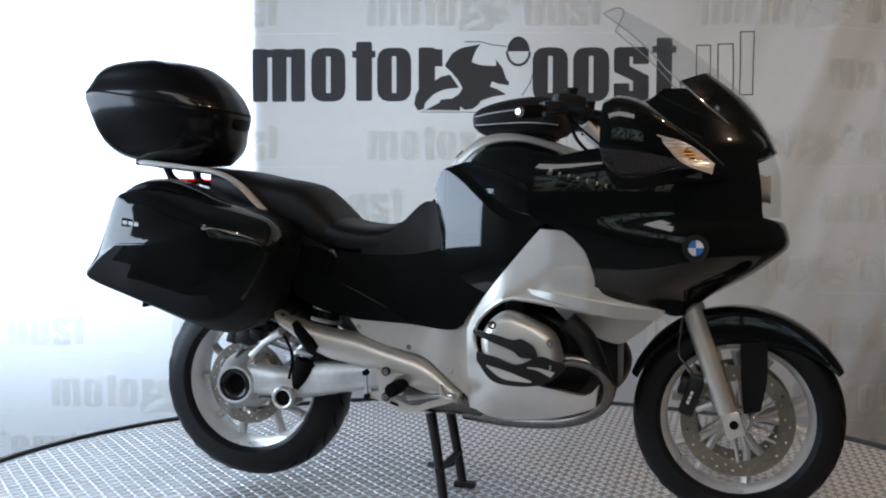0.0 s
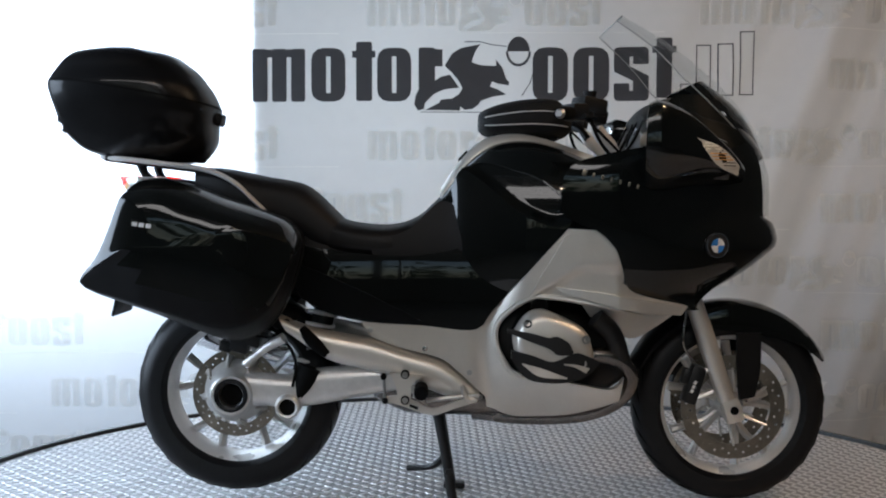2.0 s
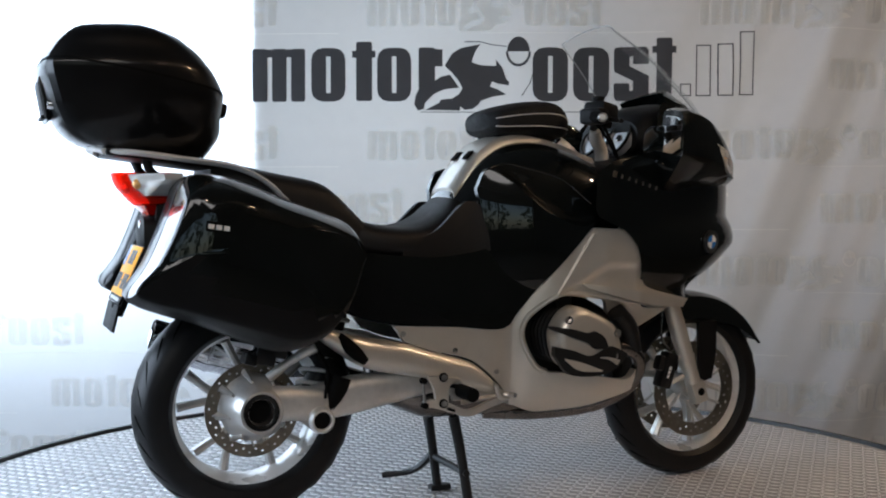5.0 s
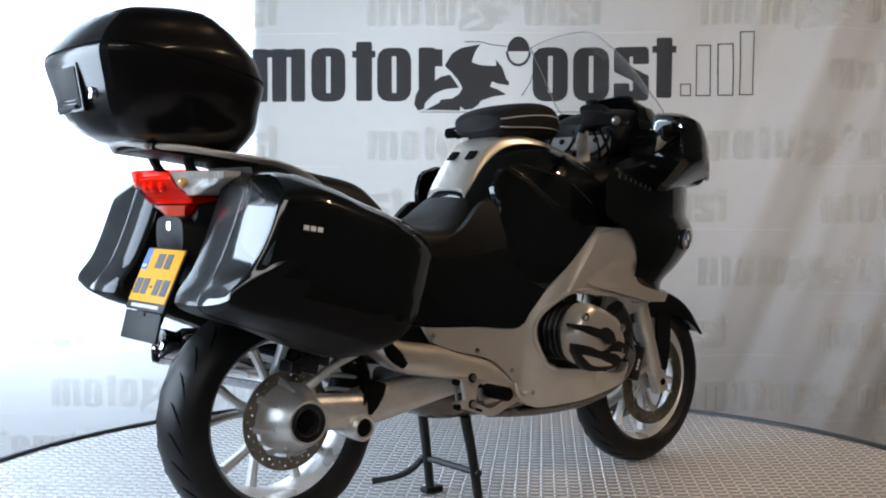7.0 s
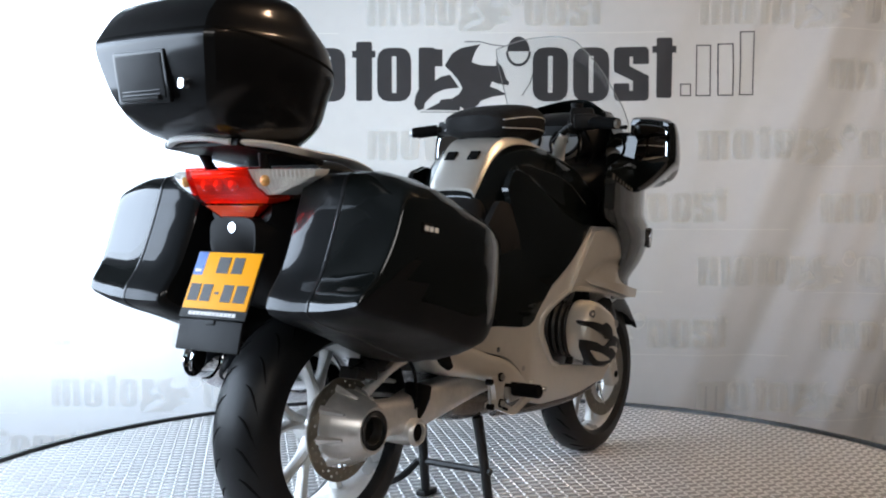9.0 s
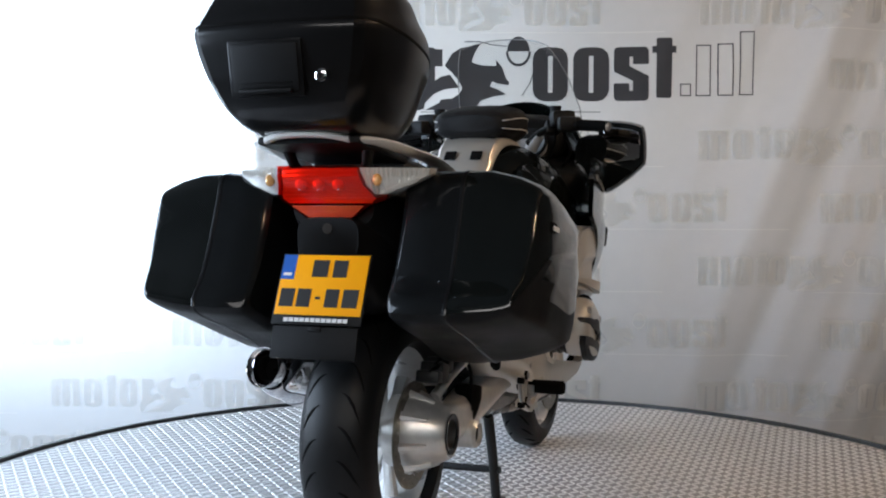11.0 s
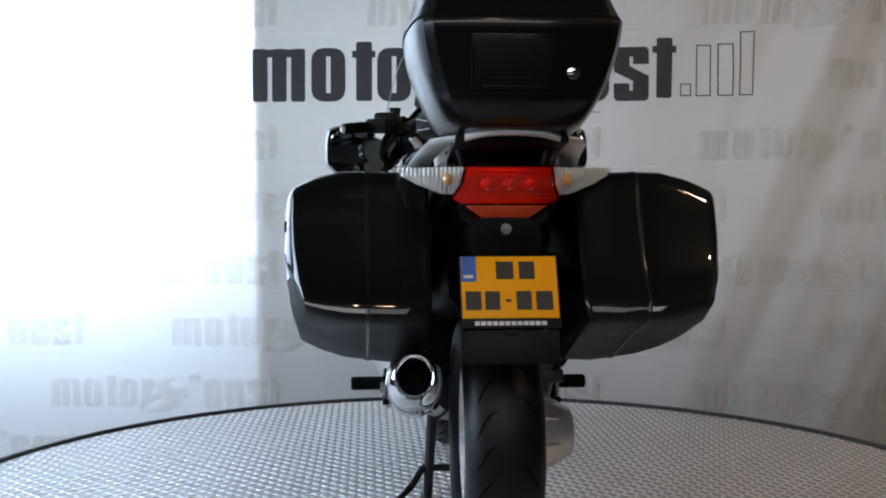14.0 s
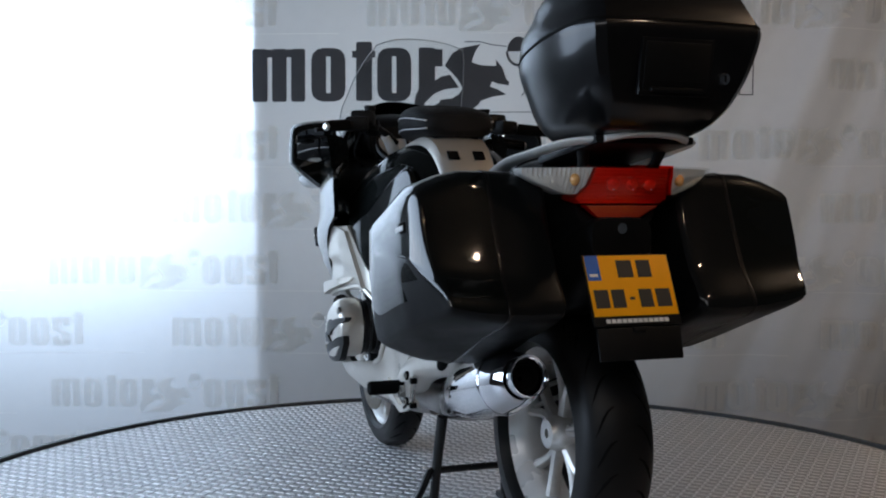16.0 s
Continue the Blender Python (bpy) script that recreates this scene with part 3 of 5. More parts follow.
body_x(bm, [(-0.13, 0.95, 1.035, 0.12), (-0.05, 0.91, 1.032, 0.15), (0.06, 0.86, 1.010, 0.165), (0.18, 0.82, 0.986, 0.17), (0.225, 0.79, 0.955, 0.17), (0.30, 0.77, 0.880, 0.165)], 32, 3.4, 22)
part("pillion_seat", bm, SEAT, bike, "black vinyl stepped pillion seat")
bm = bmesh.new()
body_x(bm, [(-0.27, 0.87, 0.985, 0.10), (-0.18, 0.80, 1.00, 0.12), (0.0, 0.70, 0.96, 0.14), (0.25, 0.62, 0.86, 0.16), (0.50, 0.60, 0.80, 0.17), (0.72, 0.58, 0.80, 0.16)], 24, 3.5, 14)
part("tail_unit", bm, PLASTIC, bike, "black tail section under the seat")


def side_y(x, z):
    return lerp_table([(0.10, 0.165), (0.3, 0.190), (0.5, 0.200), (0.7, 0.225), (0.9, 0.262)], x)[0] - 0.40 * (z - 0.66) ** 2 - 0.1 * max(0, z - 0.75) ** 1.2


both("side_panel", lambda bm, s: shell(bm, [(0.20, 0.64), (0.25, 0.610), (0.37, 0.580), (0.55, 0.568), (0.70, 0.557), (0.745, 0.605), (0.80, 0.67)],
     [(0.13, 0.81), (0.20, 0.80), (0.31, 0.785), (0.48, 0.770), (0.62, 0.785), (0.74, 0.82), (0.84, 0.80)], side_y, 0.02, 28, 10, s), PAINT, bike, "dark graphite side panel")


RIDGE = smooth_table([(0.60, 1.030), (0.66, 1.022), (0.713, 0.996), (0.773, 0.944), (0.827, 0.898), (0.895, 0.865), (0.935, 0.858), (0.99, 0.875)], 40)


FLANKW = smooth_table([(0.60, 0.166), (0.635, 0.196), (0.675, 0.219), (0.74, 0.244), (0.80, 0.263), (0.88, 0.284), (0.98, 0.296)], 64)


def flank_w(x, z):
    """Half width of the tank's flank."""
    w = lerp_table(FLANKW, x)[0]
    return w * (1 - 0.09 * max(0, (z - 0.85) / 0.2) ** 2 - 0.13 * max(0, (0.82 - z) / 0.2) ** 2)


def knee_y(x, z):
    """The flank with the scooped hollow above its ridge line."""
    d = max(0.0, min(1.0, (z - lerp_table(RIDGE, x)[0]) / 0.034))
    return flank_w(x, z) - 0.021 * d * d * (3 - 2 * d) - 0.35 * max(0, z - 0.90) ** 2


FLANKTOP = [(0.662, 1.024), (0.722, 1.042), (0.775, 1.032), (0.883, 0.997), (0.972, 0.924)]
FLANKRIDGE = [(0.66, 1.022), (0.713, 0.996), (0.773, 0.944), (0.827, 0.898), (0.895, 0.865), (0.935, 0.858), (0.972, 0.868)]
both("knee_panel", lambda bm, s: shell(bm, [(0.69, 0.64), (0.72, 0.60), (0.84, 0.715), (0.905, 0.79), (0.962, 0.853)], [(0.632, 0.968)] + FLANKRIDGE, flank_w, 0.02, 44, 16, s), PAINT, bike, "dark graphite tank flank")
both("tank_scoop", lambda bm, s: shell(bm, FLANKRIDGE, FLANKTOP, knee_y, 0.02, 44, 14, s), PAINT, bike, "hollow glossy scoop in the tank flank")
both("seat_skirt", lambda bm, s: shell(bm, [(0.40, 0.758), (0.50, 0.760), (0.60, 0.772), (0.68, 0.793), (0.718, 0.812), (0.730, 0.828)], [(0.40, 0.82), (0.50, 0.845), (0.60, 0.930), (0.66, 0.905), (0.710, 0.866), (0.734, 0.838)],
     lambda x, z: lerp_table([(0.40, 0.187), (0.55, 0.192), (0.62, 0.200), (0.70, 0.224), (0.74, 0.242)], x)[0] - 1.1 * max(0, z - 0.81) ** 2 - 2.0 * max(0, 0.79 - z) ** 2, 0.02, 28, 12, s), SEAT, bike, "black vinyl skirt of the rider seat")


def edge_bar(bm, s):
    tube(bm, [(x, s * (knee_y(x, z) - 0.001), z) for x, z in curve_xz(FLANKTOP, 30)], 0.0034, 8)


def curve_xz(pts, n):
    return [(p.x, p.z) for p in curve([(x, 0, z) for x, z in pts], n)]


both("tank_edge", edge_bar, PAINT, bike, "raised graphite edge along the tank")
both("lower_cover", lambda bm, s: shell(bm, [(0.19, 0.645), (0.30, 0.600), (0.42, 0.582), (0.53, 0.575)], [(0.15, 0.765), (0.29, 0.705), (0.40, 0.655), (0.545, 0.582)], lambda x, z: side_y(x, z) + 0.008, 0.012, 16, 5, s), SATIN, bike, "satin graphite lower side cover")

# upper fairing, built of level plan lines round the nose
FAIR = smooth_table([(0.616, 1.325, 1.365, 0.255), (0.64, 1.245, 1.40, 0.278), (0.668, 1.13, 1.445, 0.300), (0.72, 1.118, 1.538, 0.322), (0.785, 1.097, 1.625, 0.337), (0.805, 1.085, 1.640, 0.340), (0.85, 1.035, 1.634, 0.346), (0.885, 0.950, 1.618, 0.350),
                     (0.95, 0.938, 1.618, 0.354), (1.02, 0.955, 1.612, 0.352), (1.058, 1.03, 1.598, 0.340), (1.08, 1.16, 1.588, 0.310), (1.12, 1.205, 1.565, 0.275), (1.20, 1.245, 1.505, 0.215), (1.245, 1.29, 1.460, 0.180)], 36)


def fair_y(x, z):
    """Half width of the fairing at (x, z)."""
    xr, xn, w = lerp_table(FAIR, z)
    s = max(0.0, min(1.0, (x - xr) / (xn - xr)))
    return w * (1 - s ** 2.6) ** 0.5


def lamp_cut(z):
    """How far round the nose the fairing reaches; it stops at the headlight."""
    return lerp_table([(0.868, 1.0), (0.882, 0.915), (1.05, 0.90), (1.075, 0.93), (1.095, 1.0)], z)[0]


def fairing(bm, side):
    out, inn = [], []
    for z, xr, xn, w in FAIR:
        ro, ri = [], []
        for k in range(23):
            s = math.sin(math.pi / 2 * k / 22) ** 0.9 * lamp_cut(z)
            x = xr + (xn - xr) * s
            h = w * max(0.0, 1 - s ** 2.6) ** 0.5
            ro.append(Vector((x, side * h, z)))
            ri.append(Vector((x + (0.030 if k == 0 else -0.012), side * max(0, h - (0.022 if k == 0 else 0.012)), z)))
        out.append(ro)
        inn.append(ri)
    skin(bm, [o + i[::-1] for o, i in zip(out, inn)], True, True)


both("fairing", fairing, PAINT, bike, "glossy dark graphite front fairing")

# silver panels round the engine


def silver_y(x, z):
    a = lerp_table([(0.35, 0.195), (0.60, 0.205), (0.72, 0.222), (0.85, 0.268), (1.0, 0.300), (1.10, 0.310), (1.30, 0.275)], x)[0]
    b = lerp_table([(0.30, -0.075), (0.40, -0.030), (0.50, 0.0), (0.70, 0.005), (0.86, 0.012)], z)[0]
    roll = -0.012 * math.exp(-((x - 0.735 - 0.35 * max(0, z - 0.56)) / 0.035) ** 2) if z < 0.75 else 0.0
    swell = 0.012 * math.sin(math.pi * max(0, min(1, (z - 0.30) / 0.13))) * max(0, min(1, (x - 0.76) / 0.08))
    return a + b * max(0, min(1, (x - 0.65) / 0.2)) + roll + swell


def wing_y(x, z):
    """The upper silver panel, hollowed below a rising crease."""
    d = max(0.0, min(1.0, (min(0.750, 0.675 + 0.62 * (x - 0.88)) - z) / 0.022))
    return silver_y(x, z) + 0.014 - 0.012 * d * d * (3 - 2 * d)


both("frame_panel", lambda bm, s: shell(bm, [(0.400, 0.532), (0.478, 0.503), (0.593, 0.474), (0.643, 0.441), (0.738, 0.352)], [(0.368, 0.578), (0.46, 0.572), (0.56, 0.567), (0.66, 0.562), (0.735, 0.570)], silver_y, 0.02, 20, 8, s), SILVER, bike, "silver frame cover")
both("silver_strut", lambda bm, s: shell(bm, [(0.738, 0.325), (0.722, 0.44), (0.722, 0.565), (0.745, 0.603), (0.839, 0.713), (0.905, 0.788), (0.963, 0.853)],
     [(0.835, 0.305), (0.800, 0.44), (0.757, 0.535), (0.775, 0.592), (0.855, 0.655), (0.955, 0.70), (1.045, 0.849)], silver_y, 0.03, 34, 9, s), SILVER, bike, "silver painted strut panel beside the engine")
both("belly_panel", lambda bm, s: shell(bm, [(0.738, 0.330), (0.81, 0.300), (0.90, 0.300), (0.975, 0.309), (1.06, 0.334), (1.115, 0.356)], [(0.79, 0.470), (0.822, 0.430), (0.90, 0.418), (1.0, 0.404), (1.09, 0.391), (1.125, 0.420)], silver_y, 0.03, 24, 8, s), SILVER, bike, "silver lower fairing panel")
both("silver_wing", lambda bm, s: shell(bm, [(0.852, 0.655), (0.90, 0.660), (1.0, 0.645), (1.10, 0.627), (1.20, 0.605), (1.30, 0.628)], [(0.955, 0.835), (1.043, 0.849), (1.098, 0.798), (1.122, 0.720), (1.15, 0.672), (1.305, 0.632)], wing_y, 0.02, 40, 18, s), SILVER, bike, "silver upper fairing panel")
both("wing_blade", lambda bm, s: shell(bm, [(0.945, 0.672), (1.05, 0.643), (1.16, 0.617), (1.285, 0.606)], [(0.925, 0.688), (1.05, 0.672), (1.16, 0.652), (1.305, 0.632)], lambda x, z: silver_y(x, z) + lerp_table([(0.925, 0.008), (1.0, 0.022), (1.15, 0.032), (1.30, 0.020)], x)[0], 0.03, 26, 6, s), SILVER, bike, "raised silver blade on the panel")
both("wing_flap", lambda bm, s: shell(bm, [(1.03, 0.60), (1.10, 0.553), (1.172, 0.526), (1.24, 0.57)], [(1.00, 0.640), (1.10, 0.624), (1.20, 0.602), (1.295, 0.622)], lambda x, z: silver_y(x, z) - 0.004 - 1.05 * max(0, 0.635 - z), 0.015, 14, 5, s), SILVER, bike, "silver air guide beside the cylinder")

both("panel_lip", lambda bm, s: tube(bm, [(x, s * (silver_y(x, z) + 0.001), z) for x, z in curve_xz([(0.835, 0.425), (0.800, 0.445), (0.762, 0.520), (0.775, 0.590), (0.855, 0.653), (0.92, 0.657), (1.02, 0.643), (1.12, 0.624)], 44)], 0.0085, 8), SILVER, bike, "rounded silver edge of the engine opening")

# ---- engine and drive ----
bm = bmesh.new()
body_x(bm, [(0.66, 0.36, 0.62, 0.13), (0.78, 0.33, 0.66, 0.165), (0.95, 0.32, 0.66, 0.17), (1.08, 0.34, 0.62, 0.15), (1.16, 0.38, 0.58, 0.10)], 24, 4, 12)
part("engine_block", bm, ENGINE, bike, "black engine block")
bm = bmesh.new()
body_x(bm, [(0.40, 0.33, 0.44, 0.10), (0.50, 0.285, 0.42, 0.125), (0.62, 0.280, 0.40, 0.13), (0.85, 0.275, 0.40, 0.14), (1.02, 0.285, 0.40, 0.13), (1.10, 0.33, 0.40, 0.09)], 24, 4, 16)
part("sump", bm, PIPE, bike, "dark metal sump and gearbox")


def extruded(bm, outline, levels, s):
    """A solid of one outline in x-z, scaled at each level of half width."""
    O = curve([(x, 0, z) for x, z in outline], 40, True)
    c = sum(O, Vector()) / len(O)
    skin(bm, [[Vector((c.x + (p.x - c.x) * k, s * y, c.z + (p.z - c.z) * k)) for p in O] for y, k in levels], True, True)


HEADLINE = [(0.805, 0.555), (0.825, 0.595), (0.850, 0.618), (0.885, 0.627), (0.945, 0.605), (1.005, 0.570), (1.026, 0.525), (1.030, 0.482), (0.99, 0.455), (0.93, 0.440), (0.87, 0.440), (0.825, 0.465), (0.808, 0.51)]
for s in (-1, 1):
    bm = bmesh.new()
    extruded(bm, HEADLINE, [(0.16, 0.86), (0.30, 0.86)], s)
    barrel = part("cylinder", bm, ENGINE, bike, "finned black cylinder")
    for k in range(6):
        bm = bmesh.new()
        y = 0.165 + 0.022 * k
        extruded(bm, HEADLINE, [(y, 0.90), (y + 0.006, 0.94), (y + 0.012, 0.90)], s)
        part("fin", bm, ENGINE, barrel)
    bm = bmesh.new()
    extruded(bm, HEADLINE, [(0.290, 0.96), (0.300, 1.0), (0.335, 0.985), (0.352, 0.94), (0.362, 0.86), (0.366, 0.72)], s)
    head = part("cylinder_cover", bm, SILVER, bike, "silver cylinder head cover with black bands")
    for name, mt, lo, hi, out in (
            ("band", ENGINE, [(0.789, 0.564), (0.841, 0.543), (0.901, 0.521), (0.923, 0.504), (0.961, 0.503), (0.969, 0.509)], [(0.786, 0.574), (0.852, 0.564), (0.901, 0.551), (0.923, 0.555), (0.956, 0.537), (0.969, 0.512)], 0.002),
            ("cylinder_guard", ENGINE, [(0.797, 0.490), (0.840, 0.436), (0.906, 0.423), (0.972, 0.428), (1.016, 0.448), (1.044, 0.476)], [(0.797, 0.515), (0.852, 0.503), (0.912, 0.484), (0.972, 0.508), (1.005, 0.501), (1.044, 0.483)], 0.003),
            ("guard_slot", SILVER, [(0.827, 0.476), (0.874, 0.443), (0.95, 0.435)], [(0.827, 0.480), (0.884, 0.465), (0.953, 0.439)], 0.006),
            ("guard_slot", SILVER, [(0.942, 0.476), (0.972, 0.469), (1.005, 0.451)], [(0.942, 0.479), (0.978, 0.476), (1.016, 0.465)], 0.006)):
        bm = bmesh.new()
        shell(bm, lo, hi, lambda x, z: 0.371 + out - 0.9 * ((x - 0.92) ** 2 + (z - 0.53) ** 2), 0.02, 20, 6, s)
        part(name, bm, mt, head, "black plastic cylinder guard" if mt is ENGINE else "")
    for x, z in ((0.842, 0.590), (1.005, 0.545), (0.995, 0.478)):
        bm = bmesh.new()
        turned(bm, [(0.0, s * 0.357), (0.012, s * 0.357), (0.012, s * 0.366), (0.007, s * 0.366), (0.007, s * 0.362), (0.0, s * 0.362)], (x, 0, z), 14, "y", False)
        part("bolt", bm, STEEL, head)
    bm = bmesh.new()
    tube(bm, [(0.86, s * 0.10, 0.66), (0.875, s * 0.20, 0.655), (0.885, s * 0.265, 0.628)], 0.026, 14, 8)
    part("intake_tube", bm, ENGINE, bike)
    bm = bmesh.new()
    tube(bm, [(0.883, s * 0.245, 0.638), (0.886, s * 0.258, 0.630)], 0.0285, 14)
    part("intake_clamp", bm, STEEL, bike)
    bm = bmesh.new()
    tube(bm, [(1.00, s * 0.285, 0.49), (1.075, s * 0.285, 0.490), (1.135, s * 0.275, 0.460), (1.150, s * 0.255, 0.405), (1.115, s * 0.225, 0.345), (1.02, s * 0.185, 0.300), (0.86, s * 0.13, 0.282), (0.70, s * 0.09, 0.290)], 0.022, 12, 40)
    part("exhaust_pipe", bm, PIPE, bike, "dark bent exhaust pipe")
    bm = bmesh.new()
    tube(bm, [(1.04, s * 0.30, 0.60), (1.09, s * 0.29, 0.55), (1.12, s * 0.27, 0.47)], 0.03, 10, 10)
    part("air_duct", bm, ENGINE, bike)
bm = bmesh.new()
turned(bm, [(0.0, -0.045), (0.088, -0.045), (0.094, -0.092), (0.095, -0.105), (0.088, -0.130), (0.074, -0.165), (0.063, -0.190), (0.057, -0.197), (0.047, -0.196), (0.044, -0.165), (0.0, -0.160)], (RW[0], 0, RW[2] + 0.008), 40, "y", False)
drive = part("final_drive", bm, ALLOY, bike, "cast alloy final drive housing")
bm = bmesh.new()
turned(bm, [(0.036, -0.180), (0.036, -0.196), (0.040, -0.199), (0.050, -0.199), (0.050, -0.180)], (RW[0], 0, RW[2] + 0.008), 32, "y")
part("axle_ring", bm, CASE, drive, "black ring round the hollow axle")
bm = bmesh.new()
turned(bm, [(0.0358, -0.194), (0.0350, -0.194), (0.0335, -0.1665), (0.0358, -0.1665)], (RW[0], 0, RW[2] + 0.008), 32, "y")
part("axle_bore", bm, STEEL, drive, "steel bore of the hollow axle")
# Black disc in place of the shade deep inside the hollow axle.
bm = bmesh.new()
turned(bm, [(0.0, -0.1670), (0.0338, -0.1670), (0.0338, -0.1640), (0.0, -0.1640)], (RW[0], 0, RW[2] + 0.008), 24, "y", False)
part("bore_shade", bm, GROOVE, drive)
for k in range(8):
    a = 2 * math.pi * k / 8 + 0.2
    bm = bmesh.new()
    tube(bm, [(RW[0] + 0.098 * math.cos(a), -0.094, RW[2] + 0.008 + 0.098 * math.sin(a)), (RW[0] + 0.080 * math.cos(a), -0.158, RW[2] + 0.008 + 0.080 * math.sin(a))], [0.013, 0.004], 6)
    part("rib", bm, ALLOY, drive)
# swing arm
bm = bmesh.new()
body_x(bm, [(0.02, 0.325, 0.425, 0.040), (0.08, 0.325, 0.420, 0.040), (0.14, 0.322, 0.415, 0.042), (0.19, 0.330, 0.412, 0.038)], 20, 3.5, 10, -0.150)
part("drive_arm", bm, ALLOY, bike, "cast alloy drive arm")
bm = bmesh.new()
body_x(bm, [(0.12, 0.318, 0.410, 0.032), (0.22, 0.325, 0.432, 0.040), (0.36, 0.350, 0.440, 0.045), (0.48, 0.372, 0.445, 0.048), (0.60, 0.385, 0.450, 0.048)], 20, 3.8, 14, -0.145)
part("swing_arm", bm, ALLOY, bike, "cast alloy single-sided swing arm")
bm = bmesh.new()
tube(bm, [(0.215, -0.165, 0.440), (0.200, -0.168, 0.400), (0.178, -0.174, 0.350)], [0.036, 0.036, 0.028, 0.014], 12, 10)
part("rubber_boot", bm, GROOVE, bike, "black rubber joint boot")
bm = bmesh.new()
turned(bm, [(0.0, -0.10), (0.036, -0.10), (0.037, -0.205), (0.030, -0.214), (0.025, -0.212), (0.024, -0.200), (0.0, -0.200)], (0.152, 0, 0.328), 28, "y", False)
pivot = part("arm_pivot", bm, ALLOY, bike, "alloy pivot boss")
# The pivot is an open hole; its inner shade is a black disc.
bm = bmesh.new()
turned(bm, [(0.0, -0.2035), (0.0245, -0.2035), (0.0245, -0.2010), (0.0, -0.2010)], (0.152, 0, 0.328), 20, "y", False)
part("pivot_hole_shade", bm, GROOVE, pivot)
bm = bmesh.new()
tube(bm, [(0.02, -0.14, 0.445), (0.08, -0.165, 0.495), (0.14, -0.185, 0.530)], [0.014, 0.012, 0.016], 10, 8)
part("torque_arm", bm, ALLOY, bike)
bm = bmesh.new()
tube(bm, [(0.15, -0.06, 0.34), (0.22, -0.04, 0.50), (0.28, -0.02, 0.72)], 0.035, 14)
strut = part("shock_absorber", bm, ENGINE, bike, "black spring strut")
bm = bmesh.new()
A, B = Vector((0.165, -0.055, 0.385)), Vector((0.262, -0.026, 0.655))
axis = (B - A).normalized()
e1 = axis.orthogonal().normalized()
e2 = axis.cross(e1)
tube(bm, [A + (B - A) * k / 120 + 0.046 * (math.cos(2 * math.pi * k / 16) * e1 + math.sin(2 * math.pi * k / 16) * e2) for k in range(121)], 0.0065, 7)
part("spring", bm, RAIL, strut, "pale coil spring")
bm = bmesh.new()
tube(bm, [(0.10, -0.17, 0.56), (0.155, -0.185, 0.505), (0.175, -0.185, 0.45), (0.165, -0.188, 0.385)], 0.005, 6, 18)
tube(bm, [(-0.02, -0.155, 0.53), (0.05, -0.178, 0.565), (0.13, -0.180, 0.55), (0.185, -0.17, 0.60)], 0.0045, 6, 18)
part("rear_hose", bm, GROOVE, bike, "black rubber hoses over the rear brake")
bm = bmesh.new()
for dx, dz, q in ((0.0, 0.0, 0.028), (0.035, 0.012, 0.022), (-0.035, -0.006, 0.018), (0.065, 0.03, 0.012)):
    block(bm, (0.005 + 1.15 * dx, -0.145, 0.508 + dz), (q * 2.0, 0.060, q * 1.7), 0.006, pose(0, 0, 0, 0, 15, 0))
part("rear_caliper", bm, ENGINE, bike, "black brake caliper")
bm = bmesh.new()
tube(bm, [(-0.05, -0.15, 0.515), (0.02, -0.175, 0.54), (0.10, -0.17, 0.53), (0.16, -0.16, 0.57)], 0.004, 6, 14)
part("brake_hose", bm, GROOVE, bike)


ARM_LOW = [(0.155, 0.548), (0.22, 0.500), (0.30, 0.457), (0.476, 0.420), (0.60, 0.366), (0.705, 0.338)]
ARM_HIGH = [(0.128, 0.598), (0.20, 0.568), (0.29, 0.546), (0.40, 0.527), (0.478, 0.499), (0.593, 0.468), (0.643, 0.436), (0.715, 0.368)]


def sub_y(x, z):
    """Round back of the rear frame arm."""
    lo, hi = lerp_table(ARM_LOW, x)[0], lerp_table(ARM_HIGH, x)[0]
    v = 2 * (z - lo) / max(0.02, hi - lo) - 1
    return 0.200 + 0.030 * max(0.0, 1 - 0.45 * v * v - 0.5 * v ** 4) ** 0.5


